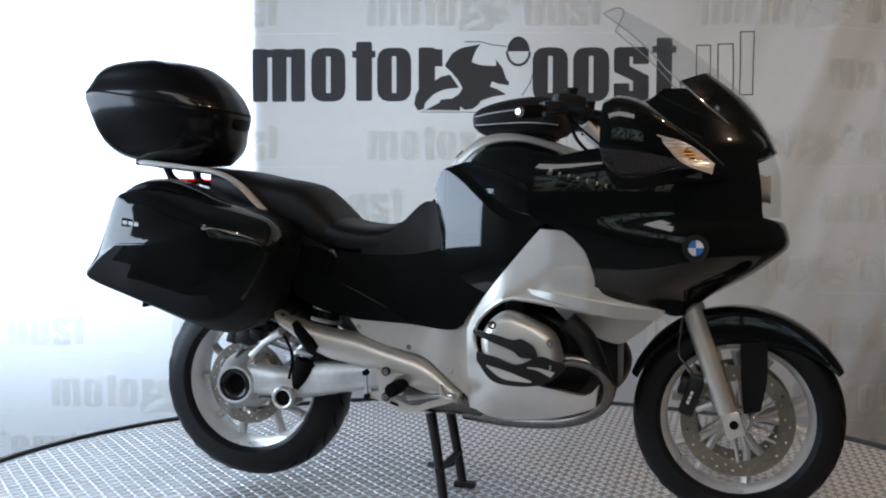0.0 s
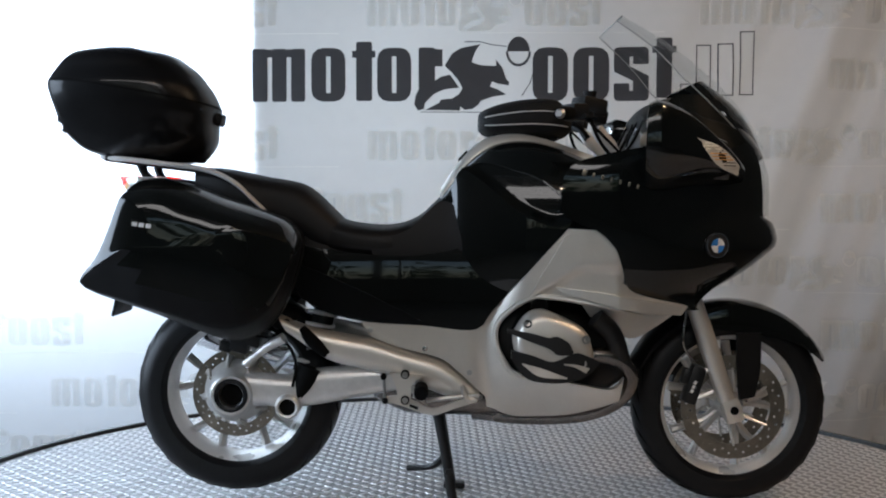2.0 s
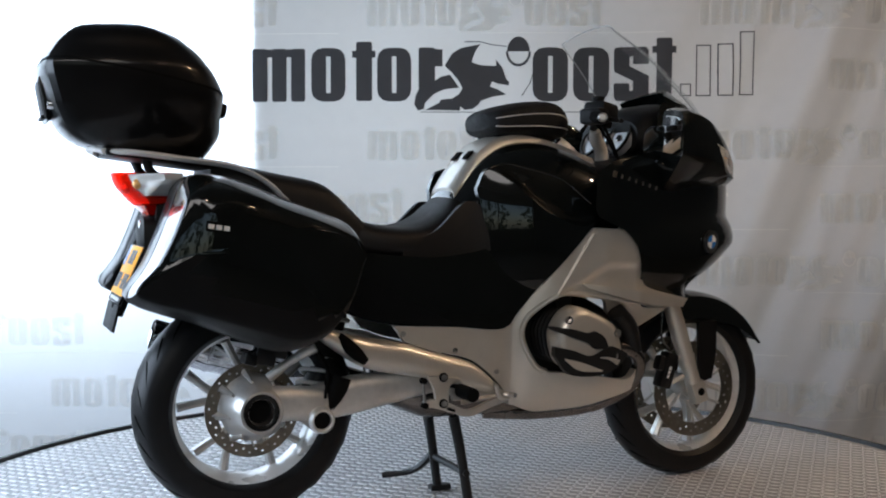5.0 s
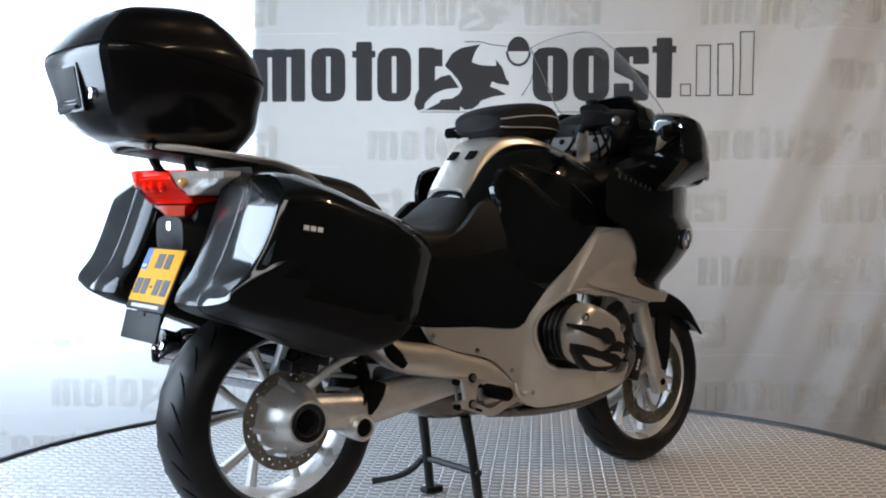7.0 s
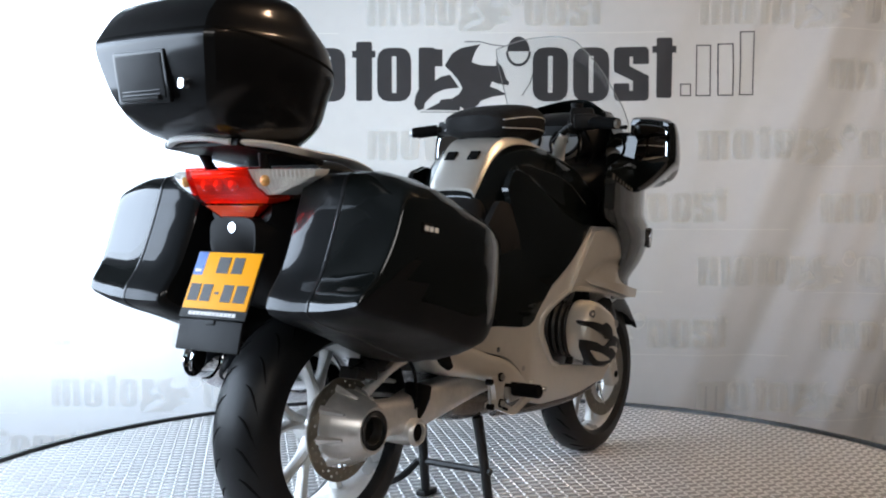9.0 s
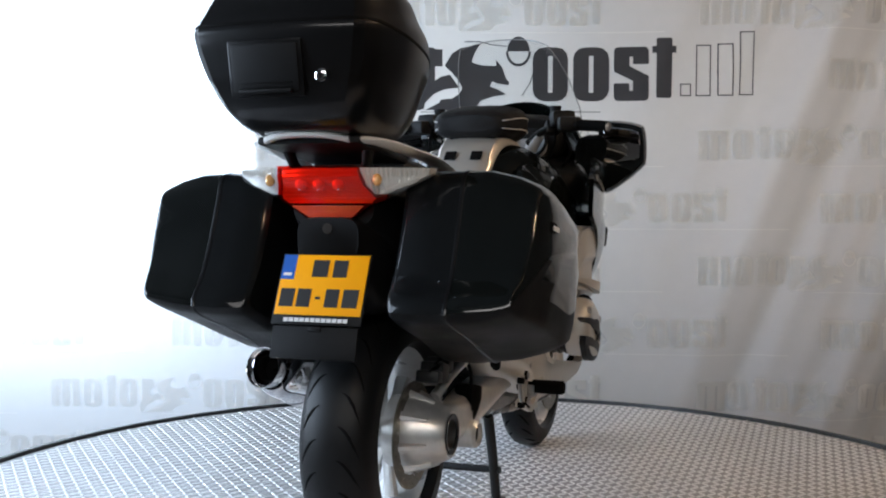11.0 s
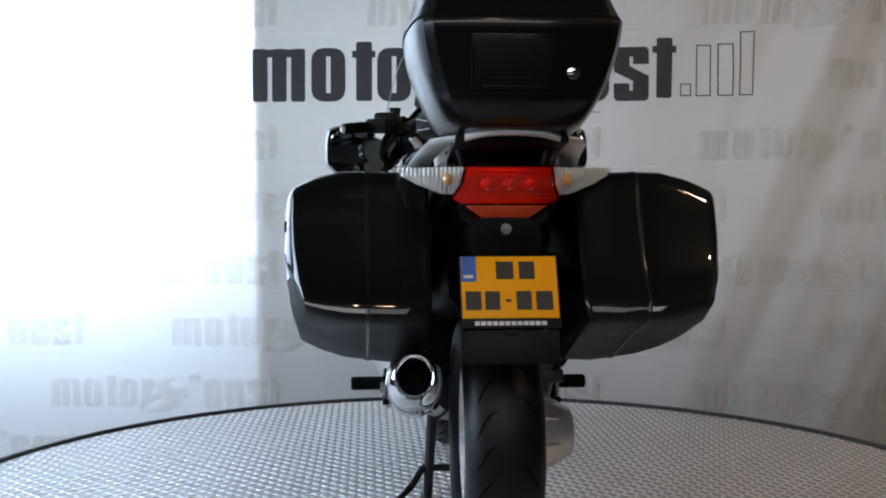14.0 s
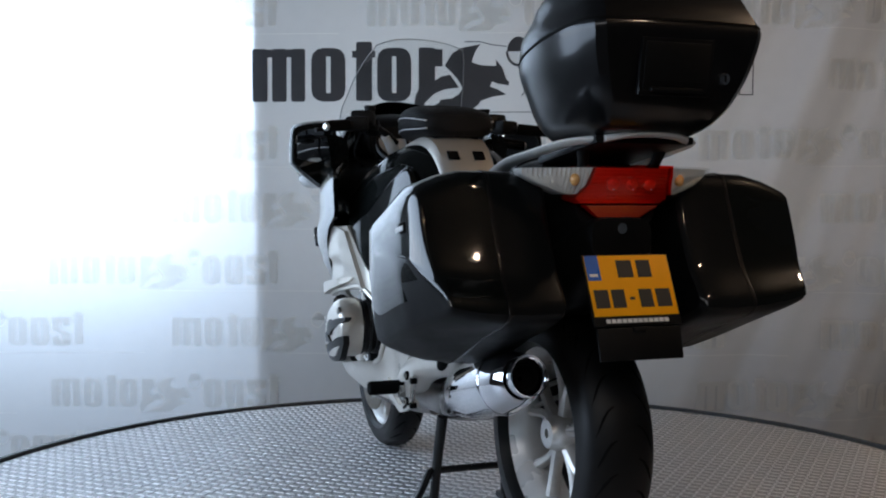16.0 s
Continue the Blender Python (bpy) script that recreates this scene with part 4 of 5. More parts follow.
both("subframe_arm", lambda bm, s: shell(bm, ARM_LOW, ARM_HIGH, sub_y, 0.05, 30, 14, s), SILVER, bike, "silver cast rear frame arm")
for s in (-1, 1):
    bm = bmesh.new()
    turned(bm, [(0.0, s * 0.20), (0.014, s * 0.20), (0.014, s * 0.219), (0.0, s * 0.219)], (0.150, 0, 0.575), 14, "y", False)
    part("frame_bolt", bm, ENGINE, bike)
    bm = bmesh.new()
    tube(bm, [(0.195, s * 0.215, 0.560), (0.235, s * 0.225, 0.520), (0.272, s * 0.225, 0.486)], [0.014, 0.020, 0.020, 0.012], 10, 8)
    part("pillion_peg", bm, GROOVE, bike, "folded black rubber foot peg")
    for x, z in ((0.395, 0.554), (0.555, 0.499), (0.685, 0.430)):
        bm = bmesh.new()
        turned(bm, [(0.0, s * 0.198), (0.008, s * 0.198), (0.008, s * (silver_y(x, z) + 0.002)), (0.0, s * (silver_y(x, z) + 0.004))], (x, 0, z), 12, "y", False)
        part("panel_screw", bm, STEEL, bike)
    bm = bmesh.new()
    shell(bm, [(0.438, 0.350), (0.475, 0.343), (0.53, 0.324), (0.58, 0.311), (0.64, 0.330), (0.708, 0.350)], [(0.438, 0.364), (0.475, 0.368), (0.52, 0.354), (0.58, 0.331), (0.64, 0.350), (0.708, 0.367)], lambda x, z: 0.246, 0.014, 24, 3, s)
    shell(bm, [(0.452, 0.436), (0.470, 0.400), (0.478, 0.352)], [(0.553, 0.424), (0.520, 0.405), (0.514, 0.352)], lambda x, z: 0.247, 0.016, 12, 4, s)
    bracket = part("peg_bracket", bm, SILVER, bike, "cast silver foot rest bracket")
    bm = bmesh.new()
    block(bm, (0.523, s * 0.2475, 0.336), (0.026, 0.004, 0.008), 0.001, pose(0, 0, 0, 0, 20, 0))
    part("bracket_slot", bm, GROOVE, bracket)
    for x, z in ((0.498, 0.431), (0.498, 0.356)):
        bm = bmesh.new()
        turned(bm, [(0.0, s * 0.245), (0.013, s * 0.245), (0.013, s * 0.252), (0.0, s * 0.252)], (x, 0, z), 16, "y", False)
        part("washer", bm, GROOVE, bracket)
        bm = bmesh.new()
        turned(bm, [(0.0, s * 0.25), (0.009, s * 0.25), (0.009, s * 0.257), (0.005, s * 0.257), (0.004, s * 0.254), (0.0, s * 0.254)], (x, 0, z), 12, "y", False)
        part("bracket_bolt", bm, STEEL, bracket)
    bm = bmesh.new()
    tube(bm, [(0.440, s * 0.250, 0.355), (0.436, s * 0.246, 0.425)], 0.0045, 8)
    part("shift_link", bm, STEEL, bike)
    for x, z in ((0.440, 0.355), (0.436, 0.425)):
        bm = bmesh.new()
        turned(bm, [(0.0, s * 0.24), (0.009, s * 0.24), (0.009, s * 0.258), (0.0, s * 0.258)], (x, 0, z), 12, "y", False)
        part("link_joint", bm, GROOVE, bike)
    bm = bmesh.new()
    turned(bm, [(0.0, s * 0.21), (0.014, s * 0.21), (0.014, s * 0.255), (0.020, s * 0.257), (0.020, s * 0.345), (0.016, s * 0.350), (0.0, s * 0.350)], (0.545, 0, 0.392), 18, "y", False)
    peg = part("foot_peg", bm, GROOVE, bike, "round black rubber foot peg")
    bm = bmesh.new()
    block(bm, (0.535, s * 0.255, 0.372), (0.030, 0.022, 0.016), 0.004)
    block(bm, (0.522, s * 0.255, 0.388), (0.012, 0.020, 0.022), 0.003)
    part("peg_hinge", bm, STEEL, bike)
    bm = bmesh.new()
    tube(bm, [(0.705, s * 0.248, 0.358), (0.676, s * 0.252, 0.362), (0.664, s * 0.252, 0.398)], [0.009, 0.008, 0.007], 8, 8)
    part("heel_lug", bm, SILVER, bike)
    bm = bmesh.new()
    tube(bm, [(0.56, s * 0.235, 0.352), (0.63, s * 0.245, 0.362), (0.70, s * 0.25, 0.368), (0.715, s * 0.275, 0.368)], 0.007, 8, 12)
    part("pedal", bm, STEEL, bike)
bm = bmesh.new()
for s in (-1, 1):
    tube(bm, [(0.595, s * 0.105, 0.285), (0.618, s * 0.112, 0.16), (0.640, s * 0.118, 0.016)], [0.017, 0.015, 0.015], 10, 8)
    block(bm, (0.648, s * 0.120, 0.012), (0.07, 0.035, 0.020), 0.006)
tube(bm, [(0.626, -0.135, 0.115), (0.626, 0.135, 0.115)], 0.011, 8)
tube(bm, [(0.626, 0.135, 0.115), (0.60, 0.165, 0.075), (0.565, 0.195, 0.05), (0.495, 0.235, 0.038)], [0.012, 0.012, 0.009, 0.011], 8, 14)
part("centre_stand", bm, ENGINE, bike, "black steel centre stand")
# silencer
bm = bmesh.new()
AX0, AX1 = Vector((-0.195, 0.196, 0.527)), Vector((0.30, 0.175, 0.405))


def can(bm, rows, n=32):
    d = (AX1 - AX0).normalized()
    side = d.cross(Vector((0, 0, 1))).normalized()
    up = side.cross(d)
    skin(bm, [[AX0 + d * t + side * (a * math.cos(2 * math.pi * k / n)) + up * (b * math.sin(2 * math.pi * k / n)) for k in range(n)] for t, a, b in rows], True, False)


can(bm, [(0.0, 0.046, 0.050), (0.012, 0.056, 0.060), (0.05, 0.062, 0.068), (0.12, 0.066, 0.076), (0.30, 0.066, 0.078), (0.42, 0.058, 0.066), (0.50, 0.030, 0.030)])
silencer = part("silencer", bm, CHROME, bike, "polished chrome silencer")
bm = bmesh.new()
can(bm, [(0.02, 0.040, 0.044), (-0.018, 0.043, 0.047), (-0.044, 0.045, 0.049), (-0.048, 0.044, 0.048), (-0.046, 0.041, 0.045), (-0.026, 0.031, 0.034), (0.06, 0.029, 0.031)])
part("tail_pipe", bm, CHROME, silencer, "chrome tail pipe end")
bm = bmesh.new()
can(bm, [(-0.022, 0.0300, 0.0325), (-0.020, 0.028, 0.030), (0.012, 0.026, 0.028), (0.014, 0.005, 0.005)])
part("pipe_bore", bm, GROOVE, silencer)
bm = bmesh.new()
can(bm, [(0.118, 0.0665, 0.0765), (0.120, 0.0680, 0.0785), (0.128, 0.0680, 0.0785), (0.130, 0.0665, 0.0765)])
part("seam_band", bm, CHROME, silencer)
bm = bmesh.new()
tube(bm, [(0.28, 0.175, 0.41), (0.40, 0.14, 0.37), (0.52, 0.10, 0.33), (0.66, 0.05, 0.31)], 0.028, 12, 14)
part("link_pipe", bm, PIPE, silencer)
bm = bmesh.new()
tube(bm, [(0.0, 0.19, 0.56), (0.05, 0.20, 0.60), (0.16, 0.20, 0.60)], 0.009, 8)
part("silencer_bracket", bm, STEEL, silencer)

# ---- cases ----
CASELINE = [(-0.235, 0, 0.988), (-0.262, 0, 0.93), (-0.288, 0, 0.86), (-0.328, 0, 0.77), (-0.374, 0, 0.702), (-0.352, 0, 0.668), (-0.20, 0, 0.612), (-0.08, 0, 0.562), (-0.01, 0, 0.536), (0.04, 0, 0.534), (0.10, 0, 0.558),
            (0.145, 0, 0.61), (0.182, 0, 0.70), (0.208, 0, 0.81), (0.178, 0, 0.870), (0.11, 0, 0.902), (0.0, 0, 0.938), (-0.08, 0, 0.970), (-0.16, 0, 0.993)]


CASETOP = [(-0.26, 0.990), (-0.16, 0.990), (0.0, 0.938), (0.11, 0.902), (0.178, 0.870), (0.208, 0.81)]


def case_row(y, k, lift, s, n=88):
    """One line round a side case at half width y: tapered below at the rear, chamfered along the top."""
    O = curve(CASELINE, n, True)
    c = Vector((-0.06, 0, 0.82))
    shed = 0.034 * max(0.0, (y - 0.36) / 0.11) ** 1.5
    out = []
    for p in O:
        back = max(0.0, min(1.0, (-0.10 - p.x) / 0.15))
        kx = k + (1 - k) * 0.40 * back
        px, pz = c.x + (p.x - c.x) * kx, c.z + (p.z - c.z) * k
        low = max(0.0, min(1.0, (0.90 - pz) / 0.24))
        low = low * low * (3 - 2 * low)
        yy = y - max(0.0, y - 0.30) * (0.19 * low * max(0.0, min(1.0, (-0.20 - px) / 0.15)) + 0.25 * max(0.0, min(1.0, (px - 0.06) / 0.15)))
        pz += 0.62 * lift * max(0, 0.84 - p.z) ** 1.25 - shed * max(0.0, min(1.0, 1 - (lerp_table(CASETOP, px)[0] - pz) / 0.055))
        out.append(Vector((px, s * yy, pz)))
    return out


def underside(bm):
    """Gives the faces that look down to the second material."""
    bmesh.ops.recalc_face_normals(bm, faces=bm.faces)
    for f in bm.faces:
        f.material_index = 1 if f.normal.z < (0.10 if f.normal.x < -0.5 else -0.15) else 0


for s in (-1, 1):
    d = 0.010 if s < 0 else 0.0
    bm = bmesh.new()
    skin(bm, [case_row(y, k, q, s) for y, k, q in ((0.165, 0.90, 0.0), (0.172, 0.955, 0.0), (0.180, 0.985, 0.0), (0.25, 0.995, 0.0), (0.297, 1.0, 0.05))], True, True)
    underside(bm)
    body = part("side_case", bm, [SATIN, PLASTIC], bike, "dark graphite hard side case")
    bm = bmesh.new()
    skin(bm, [case_row(y, k, q, s) for y, k, q in ((0.306, 0.990, 0.05), (0.306, 1.000, 0.05), (0.312, 1.003, 0.07), (0.36, 1.0, 0.11), (0.41 + d, 0.995, 0.22), (0.446 + d, 0.987, 0.32), (0.458 + d, 0.983, 0.36), (0.463 + d, 0.974, 0.375),
                                                   (0.4665 + d, 0.94, 0.40), (0.471 + d, 0.88, 0.42), (0.477 + d, 0.76, 0.43), (0.483 + d, 0.56, 0.42), (0.487 + d, 0.30, 0.40))], True, True)
    underside(bm)
    part("lid", bm, [PAINT, PLASTIC], body, "glossy dark graphite case lid", sharp=41)
    bm = bmesh.new()
    skin(bm, [case_row(y, k, q, s) for y, k, q in ((0.297, 0.985, 0.05), (0.297, 1.006, 0.05), (0.300, 1.011, 0.055), (0.303, 1.011, 0.055), (0.3065, 1.006, 0.06), (0.3065, 0.985, 0.06))] + [case_row(0.297, 0.985, 0.05, s)], True, False)
    part("gasket", bm, CASE, body, "black sealing ridge between case and lid")
    bm = bmesh.new()
    block(bm, (-0.190, s * (0.4795 + d), 0.868), (0.060, 0.012, 0.024), 0.002, pose(0, 0, 0, 0, 8, 0))
    part("name_plate", bm, GROOVE, body, "small black plate with pale bars")
    for k in range(3):
        bm = bmesh.new()
        block(bm, (-0.208 + 0.018 * k, s * (0.4858 + d), 0.870 - 0.0026 * k), (0.014, 0.003, 0.011), 0.0005, pose(0, 0, 0, 0, 8, 0))
        part("pale_bar", bm, WHITE, body)
    for x in (-0.21, -0.06):
        bm = bmesh.new()
        zz = 0.640 - 0.40 * (x + 0.21)
        block(bm, (x, s * 0.318, zz), (0.03, 0.035, 0.014), 0.004, pose(0, 0, 0, 0, 22, 0))
        part("hinge", bm, GROOVE, body)

TOPROWS = smooth_table([(1.050, -0.33, -0.125, 0.078, 0.100), (1.075, -0.445, -0.105, 0.104, 0.145), (1.11, -0.500, -0.085, 0.126, 0.172), (1.16, -0.530, -0.082, 0.148, 0.196), (1.215, -0.547, -0.076, 0.164, 0.217), (1.268, -0.560, -0.098, 0.174, 0.225),
                        (1.285, -0.556, -0.110, 0.174, 0.224), (1.32, -0.536, -0.137, 0.166, 0.208), (1.352, -0.508, -0.175, 0.164, 0.200), (1.374, -0.478, -0.208, 0.148, 0.180), (1.386, -0.435, -0.255, 0.120, 0.146)], 34)


def box_plan(z, xa, xb, wr, wm, k=1.0):
    """Level line of the top case: flat back with a crease, full sides, rounded front."""
    half = [(xa, 0.0), (xa + 0.004, wr * 0.6), (xa + 0.014, wr), (xa + 0.05, wr + (wm - wr) * 0.55), (xa + (xb - xa) * 0.42, wm), (xa + (xb - xa) * 0.70, wm * 0.96), (xb - 0.055, wm * 0.78), (xb - 0.016, wm * 0.46), (xb, 0.0)]
    line = [half[0], half[1], half[2]]
    line += [(p.x, p.y) for p in curve([(x, y, 0) for x, y in half[2:]], 22)][1:]
    full = line + [(x, -y) for x, y in line[-2:0:-1]]
    cx = (xa + xb) / 2
    return [Vector((cx + (x - cx) * k, y * k, z)) for x, y in full]


bm = bmesh.new()
skin(bm, [box_plan(*r) for r in TOPROWS], True, True)
top = part("top_case", bm, CASE, bike, "black hard top case on the rear rack", sharp=24)
bm = bmesh.new()


def seam_z(x):
    return 1.286 - 0.20 * max(0, x + 0.50) ** 1.15


def box_point(z, u, k=1.0):
    vals = lerp_table(TOPROWS, z)
    P = box_plan(z, *vals, k)
    return P[u]


n_plan = len(box_plan(*TOPROWS[0]))
loop = []
for u in range(n_plan):
    x = box_point(1.27, u).x
    loop.append([box_point(seam_z(x) + dz, u, k) for dz, k in ((-0.003, 0.995), (-0.003, 1.006), (0.003, 1.006), (0.003, 0.995))])
loop.append(loop[0])
skin(bm, loop, True, False)
part("lid_seam", bm, GROOVE, top)
TILT = pose(0, 0, 0, 0, -10, 0)
bm = bmesh.new()
block(bm, (-0.545, 0.018, 1.195), (0.014, 0.150, 0.098), 0.006, TILT)
part("latch_panel", bm, PLASTIC, top, "matt black latch flap")
bm = bmesh.new()
block(bm, (-0.5425, 0.018, 1.1945), (0.012, 0.166, 0.114), 0.004, TILT)
part("latch_frame", bm, CASE, top, "glossy rim round the latch flap")
for dz in (-0.030, -0.038):
    bm = bmesh.new()
    block(bm, (-0.5515 - 0.18 * dz, 0.018, 1.195 + dz), (0.005, 0.120, 0.0035), 0.001, TILT)
    part("latch_ridge", bm, CASE, top)
bm = bmesh.new()
block(bm, (-0.540, 0.018, 1.150), (0.024, 0.120, 0.010), 0.004, TILT)
part("latch_grip", bm, PLASTIC, top)
bm = bmesh.new()
turned(bm, [(0.0, -0.5405), (0.008, -0.5405), (0.0125, -0.539), (0.0135, -0.510), (0.0, -0.510)], (0, -0.100, 1.177), 22, "x", False)
lock = part("lock", bm, CHROME, top, "round chrome lock")
bm = bmesh.new()
block(bm, (-0.541, -0.100, 1.177), (0.002, 0.003, 0.012), 0)
part("key_slot", bm, GROOVE, top)
for s in (-1, 1):
    bm = bmesh.new()
    block(bm, (-0.128, s * 0.130, 1.185), (0.022, 0.018, 0.045), 0.005, pose(0, 0, 0, 0, 0, -s * 50))
    part("side_clip", bm, PLASTIC, top)
bm = bmesh.new()
block(bm, (-0.09, 0, 1.185), (0.05, 0.075, 0.040), 0.010, pose(0, 0, 0, 0, 12, 0))
part("carry_handle", bm, PLASTIC, top)

# rack and grab rails
for s in (-1, 1):
    bm = bmesh.new()
    path = curve([(-0.395, s * 0.09, 1.060), (-0.33, s * 0.140, 1.056), (-0.20, s * 0.160, 1.040), (-0.08, s * 0.175, 1.022), (0.0, s * 0.188, 0.985), (0.06, s * 0.192, 0.930), (0.12, s * 0.190, 0.872)], 36)
    skin(bm, [[p + Vector((0, 0.027 * math.cos(a), 0.008 * math.sin(a))) for a in [2 * math.pi * k / 10 for k in range(10)]] for p in path], True, True)
    part("grab_rail", bm, RAIL, bike, "silver grab rail")
    for x, z0 in ((-0.285, 1.000),):
        bm = bmesh.new()
        tube(bm, [(x + 0.02, s * 0.085, z0 - 0.01), (x, s * 0.090, z0 + 0.012), (x - 0.012, s * 0.098, 1.045)], [0.015, 0.012, 0.014], 10, 6)
        part("rack_post", bm, PLASTIC, bike, "black rack post")
bm = bmesh.new()
path = curve([(-0.395, 0.10, 1.060), (-0.418, 0.06, 1.068), (-0.425, 0.0, 1.071), (-0.418, -0.06, 1.068), (-0.395, -0.10, 1.060)], 22)
skin(bm, [[p + Vector((0.014 * math.cos(a), 0, 0.009 * math.sin(a))) for a in [2 * math.pi * k / 10 for k in range(10)]] for p in path], True, True)
part("rack_bar", bm, RAIL, bike, "silver rear bar of the rack")
bm = bmesh.new()
block(bm, (-0.255, 0, 1.042), (0.29, 0.24, 0.018), 0.006, pose(0, 0, 0, 0, 7, 0))
part("rack_plate", bm, PLASTIC, bike, "black carrier plate")

# ---- tail ----


def tail_x(y, z):
    """The rear face of the lamp cluster: raked under and swept round to the sides."""
    return -0.374 + lerp_table([(0.885, 0.094), (0.906, 0.075), (0.932, 0.046), (0.963, 0.018), (0.983, 0.006), (1.006, 0.0)], z)[0] + 1.6 * y * y


RED_W = [(0.888, 0.056), (0.898, 0.070), (0.918, 0.098), (0.935, 0.118), (0.946, 0.112), (0.965, 0.100), (1.006, 0.093)]
CLEAR_W = [(0.935, 0.120), (0.946, 0.146), (0.965, 0.196), (0.985, 0.232), (1.004, 0.238)]
bm = bmesh.new()
rows = []
for j in range(49):
    z = 0.888 + 0.118 * j / 48
    w = lerp_table(RED_W, z)[0]
    rib = 0.0005 * math.sin(2 * math.pi * z / 0.008)
    rows.append([Vector((tail_x(y, z) + rib, y, z)) for y in [w * (k / 10 - 1) for k in range(21)]] + [Vector((-0.22, y, z)) for y in (w, 0, -w)])
skin(bm, rows, True, True)
tail = part("tail_light", bm, REDGLASS, bike, "ribbed red tail light lens")


def inner(z0, z1, n, w_at, deep, rib, pitch, along_z=True, s=0, inset=0.004):
    """A ribbed reflector behind the lamp glass."""
    bm = bmesh.new()
    rows = []
    for j in range(n):
        z = z0 + (z1 - z0) * j / (n - 1)
        a, b = w_at(z)
        a, b = a + inset, b - inset
        line = []
        for k in range(61):
            y = a + (b - a) * k / 60
            line.append(Vector((tail_x(y, z) + deep + rib * math.sin(2 * math.pi * (z if along_z else y) / pitch), (s or 1) * y, z)))
        rows.append(line + [Vector((-0.225, (s or 1) * b, z)), Vector((-0.225, (s or 1) * a, z))])
    skin(bm, rows, True, True)
    return bm


def red_span(z):
    w = lerp_table(RED_W, z)[0]
    return -w, w


def clear_span(z):
    return lerp_table(RED_W, z)[0], lerp_table(CLEAR_W, z)[0]


part("lamp_reflector", inner(0.924, 1.001, 40, red_span, 0.016, 0.0009, 0.0085), BOWL, tail, "silvered reflector behind the red glass")
# Lower strip: light caught by the raked lens is painted as brighter red.
part("reflector", inner(0.893, 0.919, 14, red_span, -0.0012, 0.0005, 0.003, True, 0, 0.010), REDLIT, tail, "red reflector strip with its reflected brightness painted in")
for k in (-1, 0, 1):
    bm = bmesh.new()
    bmesh.ops.create_uvsphere(bm, u_segments=16, v_segments=10, radius=1.0, matrix=Matrix.Translation((tail_x(0.045 * k, 0.966) + 0.016, 0.045 * k, 0.966)) @ Matrix.Diagonal((0.010, 0.015, 0.015, 1)))
    part("lamp_cell", bm, REFLECTOR, tail)
for s in (-1, 1):
    bm = bmesh.new()
    rows = []
    for j in range(13):
        z = 0.936 + 0.069 * j / 12
        wi, wo = clear_span(z)
        wi += 0.001
        rows.append([Vector((tail_x(wi + (wo - wi) * k / 16, z), s * (wi + (wo - wi) * k / 16), z)) for k in range(17)] + [Vector((-0.22, s * wo, z)), Vector((-0.22, s * wi, z))])
    skin(bm, rows, True, True)
    ind = part("indicator", bm, LENSGLASS, bike, "clear indicator lens with amber bulb")
    part("ribbed_reflector", inner(0.944, 1.001, 14, clear_span, 0.016, 0.0022, 0.009, False, s, 0.003), BOWL, ind, "ribbed silver reflector")
    bm = bmesh.new()
    bmesh.ops.create_uvsphere(bm, u_segments=14, v_segments=8, radius=1.0, matrix=Matrix.Translation((tail_x(0.130, 0.975) + 0.012, s * 0.130, 0.975)) @ Matrix.Diagonal((0.012, 0.011, 0.014, 1)))
    part("bulb", bm, AMBER, ind)
bm = bmesh.new()
body_x(bm, [(-0.30, 0.80, 0.892, 0.075), (-0.24, 0.70, 0.90, 0.095), (-0.15, 0.66, 0.90, 0.11), (0.0, 0.68, 0.88, 0.11)], 20, 4, 8)
part("rear_fender", bm, PLASTIC, bike, "black plastic rear mudguard")
bm = bmesh.new()
turned(bm, [(0.0, -0.302), (0.012, -0.302), (0.013, -0.290), (0.0, -0.290)], (0, 0.0, 0.868), 18, "x", False)
part("seat_lock", bm, CHROME, bike, "round chrome seat lock")
PT, PB = Vector((-0.300, -0.003, 0.806)), Vector((-0.359, -0.003, 0.676))
up = (PT - PB).normalized()
PM = Matrix.Translation((PT + PB) / 2) @ Matrix(((up.z * -1, 0, up.x, 0), (0, -1, 0, 0), (up.x, 0, up.z, 0), (0, 0, 0, 1)))


def on_plate(name, y0, z0, y1, z1, d, material, parent, label="", bevel=0.0):
    """A flat piece on the number plate; y towards the right of the machine, z up the plate."""
    bm = bmesh.new()
    block(bm, (d / 2, (y0 + y1) / 2, (z0 + z1) / 2), (d, y1 - y0, z1 - z0), bevel)
    bmesh.ops.transform(bm, matrix=PM, verts=bm.verts)
    return part(name, bm, material, parent, label)


holder = on_plate("plate_holder", -0.108, -0.092, 0.108, 0.074, 0.006, PLASTIC, bike, "black number plate holder", 0.001)
on_plate("number_plate", -0.104, -0.0705, 0.104, 0.0705, 0.0085, YELLOW, holder, "yellow number plate with dark bars", 0.001)
on_plate("blue_field", -0.1035, 0.012, -0.071, 0.070, 0.0092, BLUE, holder)
for y0, z0, y1, z1 in ((-0.028, 0.018, 0.010, 0.058), (0.022, 0.018, 0.056, 0.058), (-0.096, -0.052, -0.062, -0.010), (-0.054, -0.052, -0.022, -0.010), (-0.010, -0.034, 0.002, -0.028), (0.014, -0.052, 0.046, -0.010), (0.056, -0.052, 0.092, -0.010)):
    on_plate("dark_bar", y0, z0, y1, z1, 0.0096, INK, holder)
on_plate("pale_bar", -0.098, 0.020, -0.078, 0.027, 0.0098, WHITE, holder)
